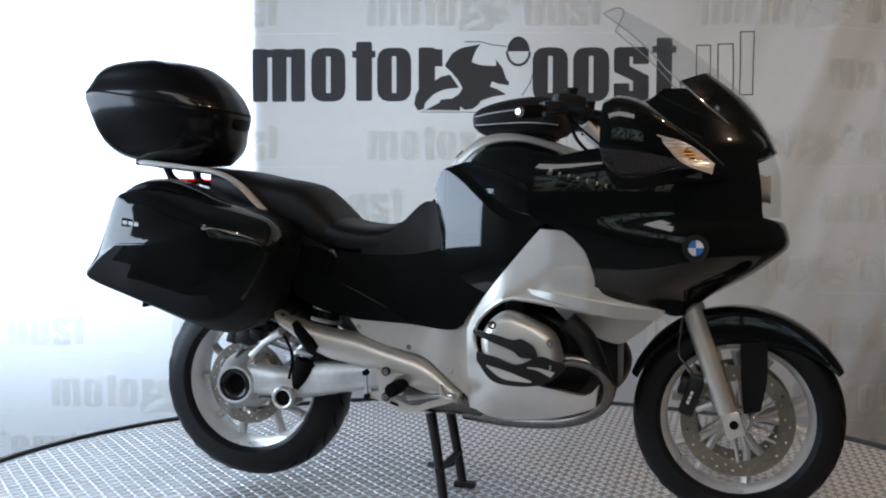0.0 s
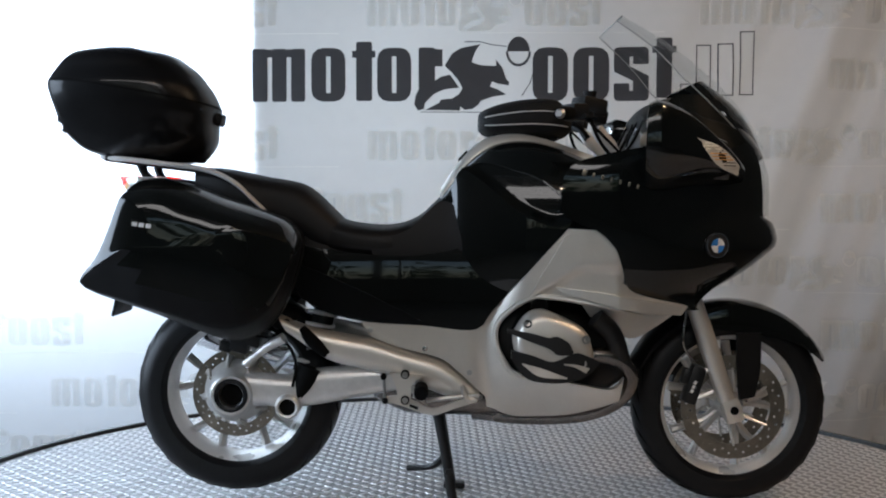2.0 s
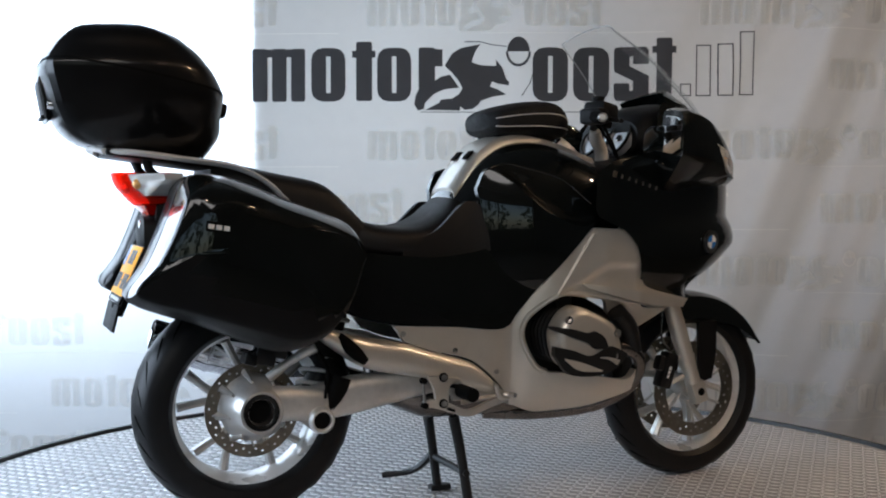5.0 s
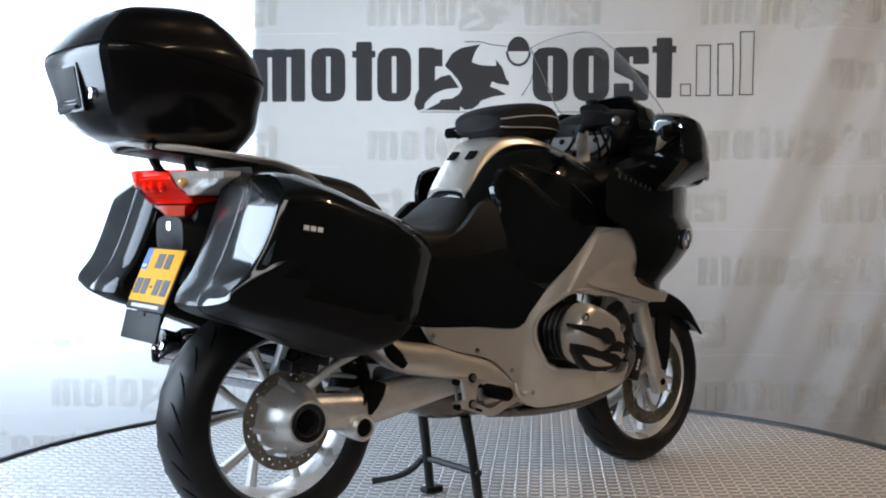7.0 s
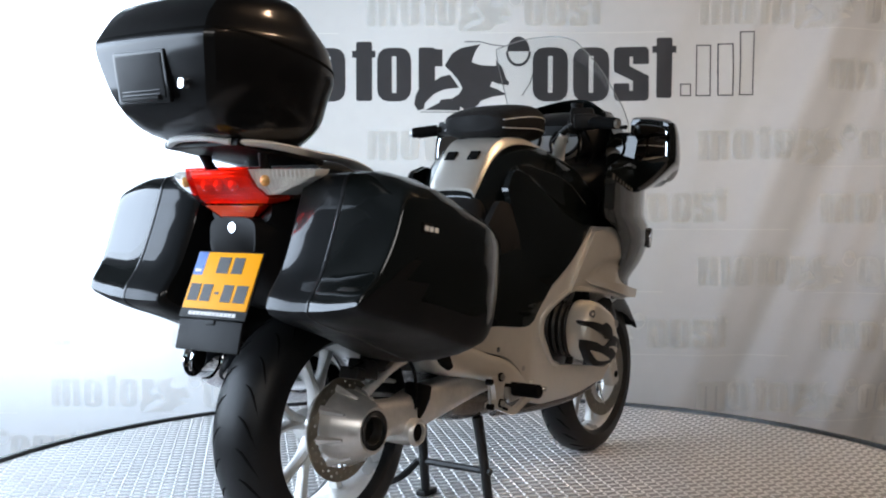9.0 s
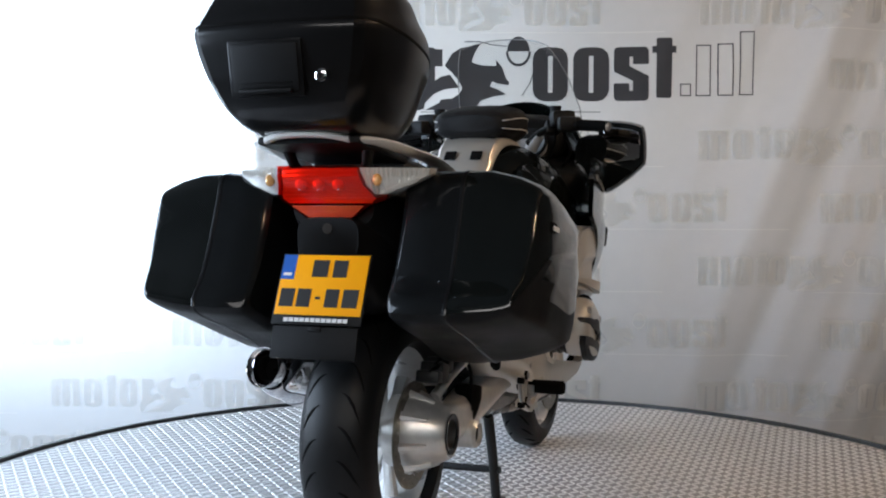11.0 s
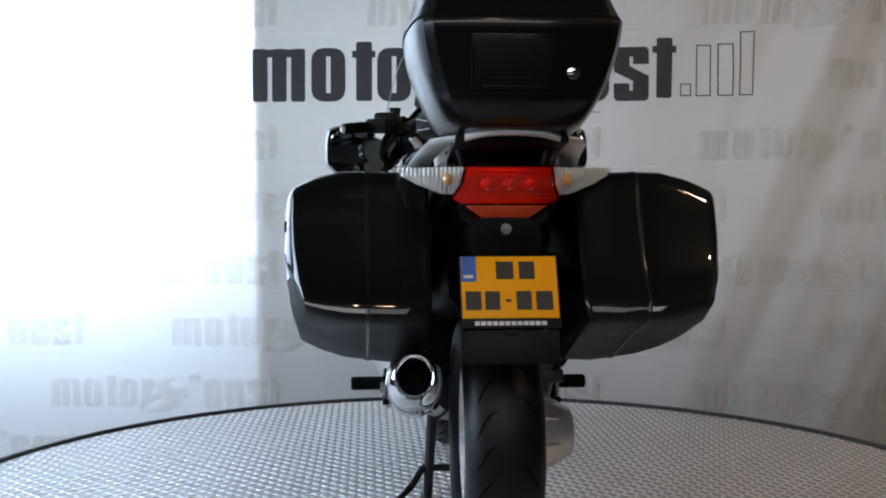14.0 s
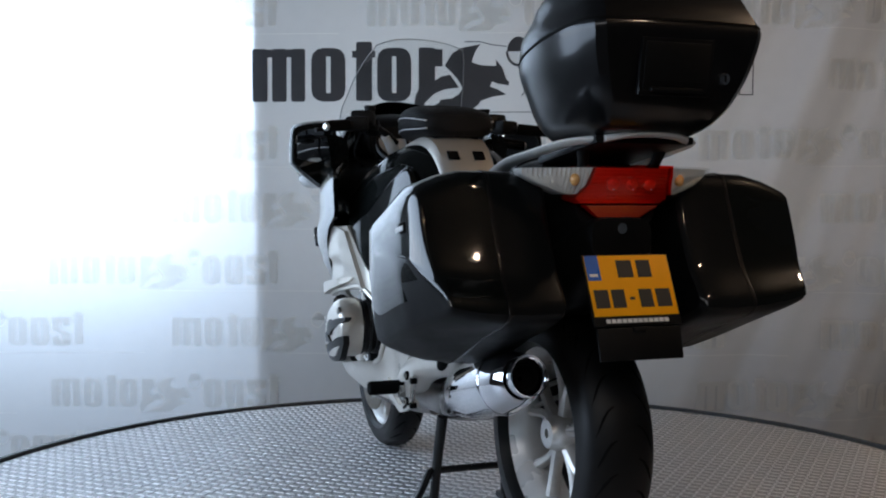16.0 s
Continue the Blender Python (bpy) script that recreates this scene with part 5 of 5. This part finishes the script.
for k in range(12):
    on_plate("pale_bar", -0.078 + 0.013 * k, -0.086, -0.0675 + 0.013 * k, -0.077, 0.0072, WHITE, holder)
bm = bmesh.new()
block(bm, (-0.378, -0.003, 0.620), (0.008, 0.205, 0.072), 0.003, pose(0, 0, 0, 0, 14, 0))
part("mud_flap", bm, PLASTIC, bike, "black mud flap under the plate")
bm = bmesh.new()
block(bm, (-0.372, -0.003, 0.650), (0.012, 0.03, 0.012), 0.002, pose(0, 0, 0, 0, 14, 0))
part("flap_clip", bm, PLASTIC, bike)
bm = bmesh.new()
block(bm, (-0.325, -0.003, 0.715), (0.016, 0.14, 0.20), 0.004, pose(0, 0, 0, 0, 24, 0))
part("plate_stay", bm, PLASTIC, bike)
# ---- front ----
for s in (-1, 1):
    bm = bmesh.new()
    tube(bm, [(1.29, s * 0.110, 0.85), (1.379, s * 0.110, 0.595), (1.470, s * 0.112, 0.330)], [0.026, 0.026, 0.029, 0.026], 16, 10)
    fork = part("fork_leg", bm, SILVER, bike, "silver fork leg")
    bm = bmesh.new()
    block(bm, (1.487, s * 0.112, 0.298), (0.055, 0.040, 0.075), 0.010, pose(0, 0, 0, 0, -18, 0))
    part("axle_clamp", bm, SILVER, fork)
    bm = bmesh.new()
    turned(bm, [(0.0, s * 0.10), (0.013, s * 0.10), (0.013, s * 0.134), (0.0, s * 0.134)], (1.489, 0, 0.300), 12, "y", False)
    part("axle_end", bm, GROOVE, fork)
    bm = bmesh.new()
    for c, q in (((1.372, 0.375), (0.045, 0.05, 0.12)), ((1.350, 0.40), (0.03, 0.04, 0.05)), ((1.362, 0.345), (0.03, 0.045, 0.05))):
        block(bm, (c[0], s * 0.095, c[1]), q, 0.010, pose(0, 0, 0, 0, 18, 0))
    cal = part("front_caliper", bm, ENGINE, bike, "black four-piston brake caliper")
    for k in range(3):
        bm = bmesh.new()
        block(bm, (1.362 + 0.005 * k, s * 0.1225, 0.358 + 0.013 * k), (0.011, 0.002, 0.008), 0, pose(0, 0, 0, 0, -60, 0))
        part("pale_bar", bm, WHITE, cal)
    for z in (0.335, 0.41):
        bm = bmesh.new()
        tube(bm, [(1.385, s * 0.105, z), (1.43, s * 0.112, z + 0.02)], 0.010, 8)
        part("caliper_mount", bm, ALLOY, cal)
    bm = bmesh.new()
    tube(bm, [(1.375, s * 0.11, 0.44), (1.335, s * 0.12, 0.50), (1.345, s * 0.115, 0.60)], 0.004, 6, 12)
    part("brake_hose", bm, PIPE, bike)
    bm = bmesh.new()
    shell(bm, [(1.505, 0.53), (1.508, 0.42), (1.515, 0.325)], [(1.580, 0.53), (1.578, 0.42), (1.562, 0.335)], lambda x, z: 0.093, 0.012, 10, 5, s)
    part("fender_stay", bm, PLASTIC, bike, "black mudguard stay")


def guard(bm, a0, a1, rows_n, reach):
    rows = []
    for k in range(rows_n):
        t = k / (rows_n - 1)
        a = radians(a0 + (a1 - a0) * t)
        low = reach(t)
        prof = [(low, -0.082), (low + (0.318 - low) * 0.5, -0.084), (0.312, -0.078), (0.324, -0.055), (0.329, 0.0), (0.324, 0.055), (0.312, 0.078), (low + (0.318 - low) * 0.5, 0.084), (low, 0.082)]
        inner = [(r - 0.004 if r > 0.31 else r, y * 0.94) for r, y in prof[::-1]]
        rows.append([Vector((FW[0] + r * math.cos(a), y, FW[2] + r * math.sin(a))) for r, y in prof + inner])
    skin(bm, rows, True, True)


bm = bmesh.new()
guard(bm, 27, 112, 26, lambda t: lerp_table([(0, 0.305), (0.2, 0.275), (0.45, 0.240), (0.8, 0.235), (1.0, 0.26)], t)[0])
part("front_fender", bm, PAINT, bike, "dark graphite front mudguard")
bm = bmesh.new()
guard(bm, 112, 158, 14, lambda t: 0.285 + 0.02 * t)
part("fender_rear", bm, PLASTIC, bike, "black rear part of the mudguard")

# cockpit
bm = bmesh.new()
body_x(bm, [(0.98, 0.90, 1.045, 0.23), (1.10, 0.90, 1.060, 0.28), (1.22, 0.90, 1.085, 0.27), (1.36, 0.88, 1.11, 0.22), (1.48, 0.85, 1.08, 0.15)], 24, 3.4, 12)
part("cockpit_tray", bm, PLASTIC, bike, "black plastic cockpit lining")
bm = bmesh.new()
body_x(bm, [(1.205, 1.080, 1.195, 0.165), (1.23, 1.07, 1.222, 0.180), (1.29, 1.07, 1.245, 0.185), (1.36, 1.08, 1.25, 0.17), (1.42, 1.09, 1.22, 0.13)], 28, 3.0, 14)
pod = part("instrument_pod", bm, PLASTIC, bike, "black instrument housing")
FACE = pose(1.200, 0, 1.135, 0, -64, 0)
for y in (-0.078, 0.078):
    bm = bmesh.new()
    turned(bm, [(0.0, 0.0), (0.050, 0.0), (0.054, 0.006), (0.058, 0.006), (0.058, -0.02), (0.0, -0.02)], (0, 0, 0), 28, "z", False)
    bmesh.ops.transform(bm, matrix=FACE @ Matrix.Translation((0, y, 0.004)), verts=bm.verts)
    dial = part("dial", bm, DIAL, pod, "round pale dial in a black ring")
    bm = bmesh.new()
    turned(bm, [(0.052, 0.004), (0.060, 0.004), (0.060, 0.012), (0.052, 0.012)], (0, 0, 0), 28, "z")
    turned(bm, [(0.0, 0.004), (0.010, 0.004), (0.010, 0.008), (0.0, 0.008)], (0, 0, 0), 14, "z", False)
    bmesh.ops.transform(bm, matrix=FACE @ Matrix.Translation((0, y, 0.002)), verts=bm.verts)
    part("dial_ring", bm, PLASTIC, pod)
bm = bmesh.new()
block(bm, (0, 0, 0.004), (0.07, 0.05, 0.006), 0.003)
bmesh.ops.transform(bm, matrix=FACE, verts=bm.verts)
part("display", bm, DIAL, pod, "grey display")
for s in (-1, 1):
    ends = (0.925, s * (0.401 if s < 0 else 0.378), 1.170)
    bm = bmesh.new()
    tube(bm, [(ends[0], ends[1], ends[2]), (0.965, s * 0.30, 1.180)], [0.017, 0.019, 0.018, 0.019, 0.018], 14, 8)
    grip = part("handlebar_grip", bm, GROOVE, bike, "black rubber grip")
    bm = bmesh.new()
    tube(bm, [(ends[0] - 0.004, ends[1] * 1.02, ends[2]), (ends[0], ends[1], ends[2])], [0.009, 0.015], 14)
    part("bar_weight", bm, STEEL, grip, "steel bar end")
    bm = bmesh.new()
    tube(bm, [(0.965, s * 0.30, 1.180), (1.01, s * 0.22, 1.185), (1.055, s * 0.15, 1.165), (1.075, s * 0.10, 1.130)], 0.012, 10, 12)
    part("handlebar", bm, PLASTIC, bike)
    bm = bmesh.new()
    tube(bm, [(1.062, s * 0.145, 1.155), (1.085, s * 0.115, 1.125), (1.115, s * 0.095, 1.095), (1.13, s * 0.08, 1.05)], [0.016, 0.022, 0.021, 0.024], 12, 12)
    part("bar_riser", bm, RAIL, bike, "silver handlebar riser")
    bm = bmesh.new()
    block(bm, (0.985, s * 0.262, 1.185), (0.055, 0.075, 0.048), 0.012, pose(0, 0, 0, 0, 0, s * -24))
    block(bm, (1.03, s * 0.228, 1.203), (0.085, 0.078, 0.052), 0.014, pose(0, 0, 0, 0, 8, s * -24))
    block(bm, (1.055, s * 0.190, 1.180), (0.06, 0.05, 0.045), 0.012, pose(0, 0, 0, 0, 14, s * -24))
    part("switch_block", bm, PLASTIC, bike, "black switch block and fluid reservoir")
    bm = bmesh.new()
    turned(bm, [(0.0, 1.205), (0.017, 1.205), (0.018, 1.240), (0.020, 1.242), (0.020, 1.250), (0.0, 1.252)], (1.035, s * 0.205, 0), 16, "z", False)
    part("fluid_reservoir", bm, PLASTIC, bike, "small black fluid reservoir")
    bm = bmesh.new()
    block(bm, (0.968, s * 0.258, 1.198), (0.016, 0.018, 0.014), 0.004)
    part("red_switch", bm, RED, bike)
    bm = bmesh.new()
    tube(bm, [(1.03, s * 0.245, 1.180), (1.025, s * 0.31, 1.172), (0.99, s * 0.40, 1.162)], [0.010, 0.007, 0.005, 0.007], 8, 10)
    part("lever", bm, PLASTIC, bike, "black hand lever")
    bm = bmesh.new()
    tube(bm, [(1.03, s * 0.23, 1.175), (1.06, s * 0.25, 1.10), (1.12, s * 0.20, 1.04)], 0.005, 6, 14)
    tube(bm, [(1.02, s * 0.21, 1.175), (1.08, s * 0.19, 1.12), (1.15, s * 0.14, 1.06)], 0.004, 6, 14)
    part("control_cable", bm, GROOVE, bike)
    # mirror, with the front indicator in its housing
    sy = 0.402 if s < 0 else 0.362
    bm = bmesh.new()
    U = [(p.x, p.z) for p in curve([(-0.92, 0, 1.0), (0.0, 0, 0.98), (0.78, 0, 0.82), (0.98, 0, 0.55), (1.02, 0, -0.40), (0.85, 0, -0.72), (-0.2, 0, -1.45), (-0.80, 0, -1.55), (-1.0, 0, -0.3), (-1.02, 0, 0.75)], 34, True)]
    rows = []
    for x, zb, zt, w, dy in smooth_table([(1.166, 1.030, 1.200, 0.075, 0.0), (1.186, 1.022, 1.208, 0.083, 0.0), (1.25, 1.020, 1.190, 0.080, -0.012), (1.33, 1.015, 1.135, 0.066, -0.035), (1.41, 1.000, 1.072, 0.047, -0.075), (1.455, 0.995, 1.030, 0.02, -0.10)], 16):
        rows.append([Vector((x + (0.004 * v - 0.017 * u) * max(0, 1.26 - x) / 0.09, s * (sy + dy + w * u), (zb + zt) / 2 + (zt - zb) / 2 * v)) for u, v in U])
    skin(bm, rows, True, True)
    mirror = part("mirror", bm, PAINT, bike, "wing mirror in a dark housing on the fairing")
    bm = bmesh.new()
    G = [(p.x, p.z) for p in curve([(-0.85, 0, 0.92), (0.0, 0, 0.92), (0.76, 0, 0.74), (0.92, 0, 0.48), (0.95, 0, -0.38), (0.78, 0, -0.58), (-0.60, 0, -0.72), (-0.88, 0, -0.55), (-0.95, 0, 0.2)], 30, True)]
    skin(bm, [[Vector((x + 0.0034 * k * v - 0.0165 * k * u, s * (sy + 0.070 * k * u), 1.115 + 0.072 * k * v)) for u, v in G] for x, k in ((1.176, 1.0), (1.1635, 1.0), (1.1630, 0.96))], True, True)
    part("mirror_glass", bm, MIRROR, mirror, "mirror glass", smooth=False)
    bm = bmesh.new()
    body_x(bm, [(1.175, 1.000, 1.160, 0.060), (1.26, 0.985, 1.165, 0.078), (1.40, 0.98, 1.10, 0.07)], 20, 3, 8, s * 0.300)
    part("mirror_arm", bm, PAINT, mirror)
    bm = bmesh.new()
    lo, hi = [(1.305, 1.078), (1.352, 1.028), (1.425, 1.000)], [(1.288, 1.100), (1.365, 1.077), (1.432, 1.028)]

    def ind_y(x, z):
        w, dy = lerp_table([(1.25, 0.080, -0.012), (1.33, 0.066, -0.035), (1.41, 0.047, -0.075), (1.455, 0.02, -0.10)], x)
        return sy + dy + w + 0.004
    shell(bm, lo, hi, ind_y, 0.012, 14, 6, s)
    fi = part("front_indicator", bm, LENS, mirror, "clear ribbed indicator lens")
    for k in range(9):
        z = 1.020 + 0.008 * k
        x0, x1 = lerp_table([(1.008, 1.407), (1.030, 1.356), (1.078, 1.308), (1.094, 1.293)], z)[0], lerp_table([(1.010, 1.424), (1.030, 1.424), (1.075, 1.363), (1.096, 1.293)], z)[0]
        bm = bmesh.new()
        tube(bm, [(x0 + (x1 - x0) * q / 4, s * (ind_y(x0 + (x1 - x0) * q / 4, z) + 0.0003), z) for q in range(5)], 0.0017, 5)
        part("lens_rib", bm, AMBER if 2 < k < 6 else STEEL, fi)
# screen
bm = bmesh.new()
EDGEPTS = []
front_rows, back_rows = [], []
NV, NH = 26, 21
SCREENLINE = curve([(1.603, 0, 1.100), (1.535, 0, 1.203), (1.440, 0, 1.303), (1.310, 0, 1.408), (1.160, 0, 1.498)], NV)
for j in range(NV):
    t = j / (NV - 1)
    cx, cz = SCREENLINE[j].x, SCREENLINE[j].z
    w = lerp_table([(0, 0.10), (0.12, 0.17), (0.3, 0.222), (0.45, 0.226), (0.7, 0.203), (0.88, 0.180), (1.0, 0.158)], t)[0]
    bx, bz = lerp_table([(0, 0.05), (0.3, 0.105), (0.5, 0.110), (1.0, 0.040)], t)[0], 0.045 - 0.01 * t
    front_rows.append([Vector((cx - bx * q * q, w * q, cz - bz * abs(q) ** 2.4)) for q in [2 * k / (NH - 1) - 1 for k in range(NH)]])
    EDGEPTS.append((front_rows[-1][0], front_rows[-1][-1]))
back_rows = [[p + Vector((-0.003, 0, -0.002)) for p in row] for row in front_rows]
skin(bm, [f + b[::-1] for f, b in zip(front_rows, back_rows)], True, True)
screen = part("windscreen", bm, SCREEN, bike, "clear curved windscreen")
screen.visible_shadow = False
bm = bmesh.new()
tube(bm, [a for a, b in EDGEPTS] + front_rows[-1][1:-1] + [b for a, b in EDGEPTS[::-1]], 0.0017, 6)
part("screen_edge", bm, SCREENEDGE, screen)
bm = bmesh.new()
rows = []
for j in range(12):
    t = j / 11
    cx, cz = 1.408 + 0.195 * t + 0.02 * math.sin(math.pi * t), 1.304 - 0.235 * t + 0.015 * math.sin(math.pi * t)
    w = 0.11 + 0.07 * math.sin(math.pi * min(1, t * 0.9 + 0.05))
    line = [Vector((cx - 0.07 * q * q, w * q, cz - 0.03 * q * q)) for q in [2 * k / 12 - 1 for k in range(13)]]
    rows.append(line + [p + Vector((-0.010, 0, -0.008)) for p in line[::-1]])
skin(bm, rows, True, True)
part("screen_visor", bm, PAINT, bike, "black visor before the windscreen")
def lamp_line(z, n, back):
    """A level line across the headlight, following the nose."""
    xr, xn, w = lerp_table(FAIR, z)
    y1 = w * (1 - lamp_cut(z) ** 2.6) ** 0.5
    line = []
    for k in range(n + 1):
        y = y1 * (2 * k / n - 1)
        line.append(Vector((xr + (xn - xr) * (1 - (y / w) ** 2) ** (1 / 2.6) - back, y, z)))
    return line


levels = [0.884 + (1.068 - 0.884) * j / 12 for j in range(13)]
bm = bmesh.new()
skin(bm, [lamp_line(z, 20, 0.001) + lamp_line(z, 20, 0.005)[::-1] for z in levels], True, True)
headlight = part("headlight", bm, LENSGLASS, bike, "clear headlight glass in the nose")
bm = bmesh.new()
skin(bm, [lamp_line(z, 20, 0.060) + lamp_line(z, 20, 0.072)[::-1] for z in levels], True, True)
part("lamp_liner", bm, ENGINE, headlight, "dark lamp liner")
for y in (-0.085, 0.0, 0.085):
    bm = bmesh.new()
    turned(bm, [(0.012, 0.0), (0.030, 0.010), (0.040, 0.030), (0.042, 0.030), (0.034, 0.004), (0.012, -0.006)], (1.555 - 3.2 * y * y, y, 0.965), 22, "x")
    part("lamp_bowl", bm, BOWL, headlight, "silvered lamp bowl")

# badges on the fairing
for s in (-1, 1):
    c = Vector((1.383, s * (fair_y(1.383, 0.806) + 0.002), 0.806))
    nrm = Vector((fair_y(1.36, 0.806) - fair_y(1.40, 0.806), s * 0.04, -(fair_y(1.383, 0.826) - fair_y(1.383, 0.786)))).normalized()
    q = nrm.to_track_quat("Z", "Y").to_matrix().to_4x4()
    M = Matrix.Translation(c) @ q
    bm = bmesh.new()
    turned(bm, [(0.0, -0.004), (0.035, -0.004), (0.035, 0.003), (0.033, 0.005), (0.0, 0.005)], (0, 0, 0), 32, "z", False)
    bmesh.ops.transform(bm, matrix=M, verts=bm.verts)
    badge = part("round_badge", bm, INK, bike, "round badge with blue and white quarters")
    bm = bmesh.new()
    turned(bm, [(0.033, 0.004), (0.036, 0.004), (0.036, 0.0065), (0.033, 0.0065)], (0, 0, 0), 32, "z")
    bmesh.ops.transform(bm, matrix=M, verts=bm.verts)
    part("badge_ring", bm, CHROME, badge)
    for k in range(4):
        bm = bmesh.new()
        lo, hi = [], []
        for z, lst in ((0.004, lo), (0.0062, hi)):
            lst.append(bm.verts.new((0, 0, z)))
            for a in range(0, 91, 15):
                lst.append(bm.verts.new((0.021 * math.cos(radians(a + 90 * k)), 0.021 * math.sin(radians(a + 90 * k)), z)))
        bm.faces.new(hi)
        bm.faces.new(lo[::-1])
        for i in range(len(lo)):
            j = (i + 1) % len(lo)
            bm.faces.new((lo[i], lo[j], hi[j], hi[i]))
        bmesh.ops.transform(bm, matrix=M, verts=bm.verts)
        part("badge_quarter", bm, BADGEBLUE if k % 2 else WHITE, badge)
    for k in range(7):
        x = 1.000 + 0.025 * k
        z = 1.010 - 0.26 * (x - 1.0)
        bm = bmesh.new()
        block(bm, (x, s * (fair_y(x, z) + 0.0015), z), (0.013 if k == 0 else 0.006, 0.002, 0.018 if k == 0 else 0.012), 0.0006, pose(0, 0, 0, 0, 15, 0))
        part("lettering_bar", bm, DISC, bike, "grey model lettering bar")

# ---- bag on the tank ----
tank_bag = thing("tank_bag", "black fabric tank bag with white piping on the tank", "bag")
BAGROWS = [(0.722, 1.150, 1.200, 0.085), (0.74, 1.135, 1.213, 0.115), (0.80, 1.128, 1.232, 0.135), (0.88, 1.126, 1.244, 0.140), (0.95, 1.122, 1.242, 0.132), (0.985, 1.128, 1.215, 0.110), (0.998, 1.140, 1.180, 0.085)]
bm = bmesh.new()
body_x(bm, BAGROWS, 32, 3.0, 26)
part("pouch", bm, FABRIC, tank_bag)
for frac in (0.30, 0.62):
    bm = bmesh.new()
    pts = []
    for s in (-1, 1):
        row = []
        for x, zb, zt, w in smooth_table(BAGROWS, 20)[1:-1]:
            v = 2 * frac - 1
            row.append((x, s * (w * (1 - abs(v) ** 3.0) ** (1 / 3.0) + 0.0008), zb + (zt - zb) * frac))
        pts += row if s < 0 else row[::-1]
    tube(bm, pts + [pts[0]], 0.0018, 6)
    part("piping", bm, PIPING, tank_bag, "white piping")
bm = bmesh.new()
block(bm, (0.86, 0, 1.126), (0.20, 0.15, 0.020), 0.006)
part("base_pad", bm, FABRIC, tank_bag)


def motions():
    """The turntable and all that stands on it turn at an even speed."""
    times = [k * 0.5 for k in range(33)]

    def turn(t):
        return pose(0, 0, 0, 0, 0, HEAD0 + RATE * t)
    walk(turntable, [(t, turn(t)) for t in times])
    walk(bike, [(t, turn(t) @ pose(-CENTRE[0], -CENTRE[1], 0.0)) for t in times])
    walk(tank_bag, [(t, turn(t) @ pose(-CENTRE[0], -CENTRE[1], 0.0)) for t in times])


motions()
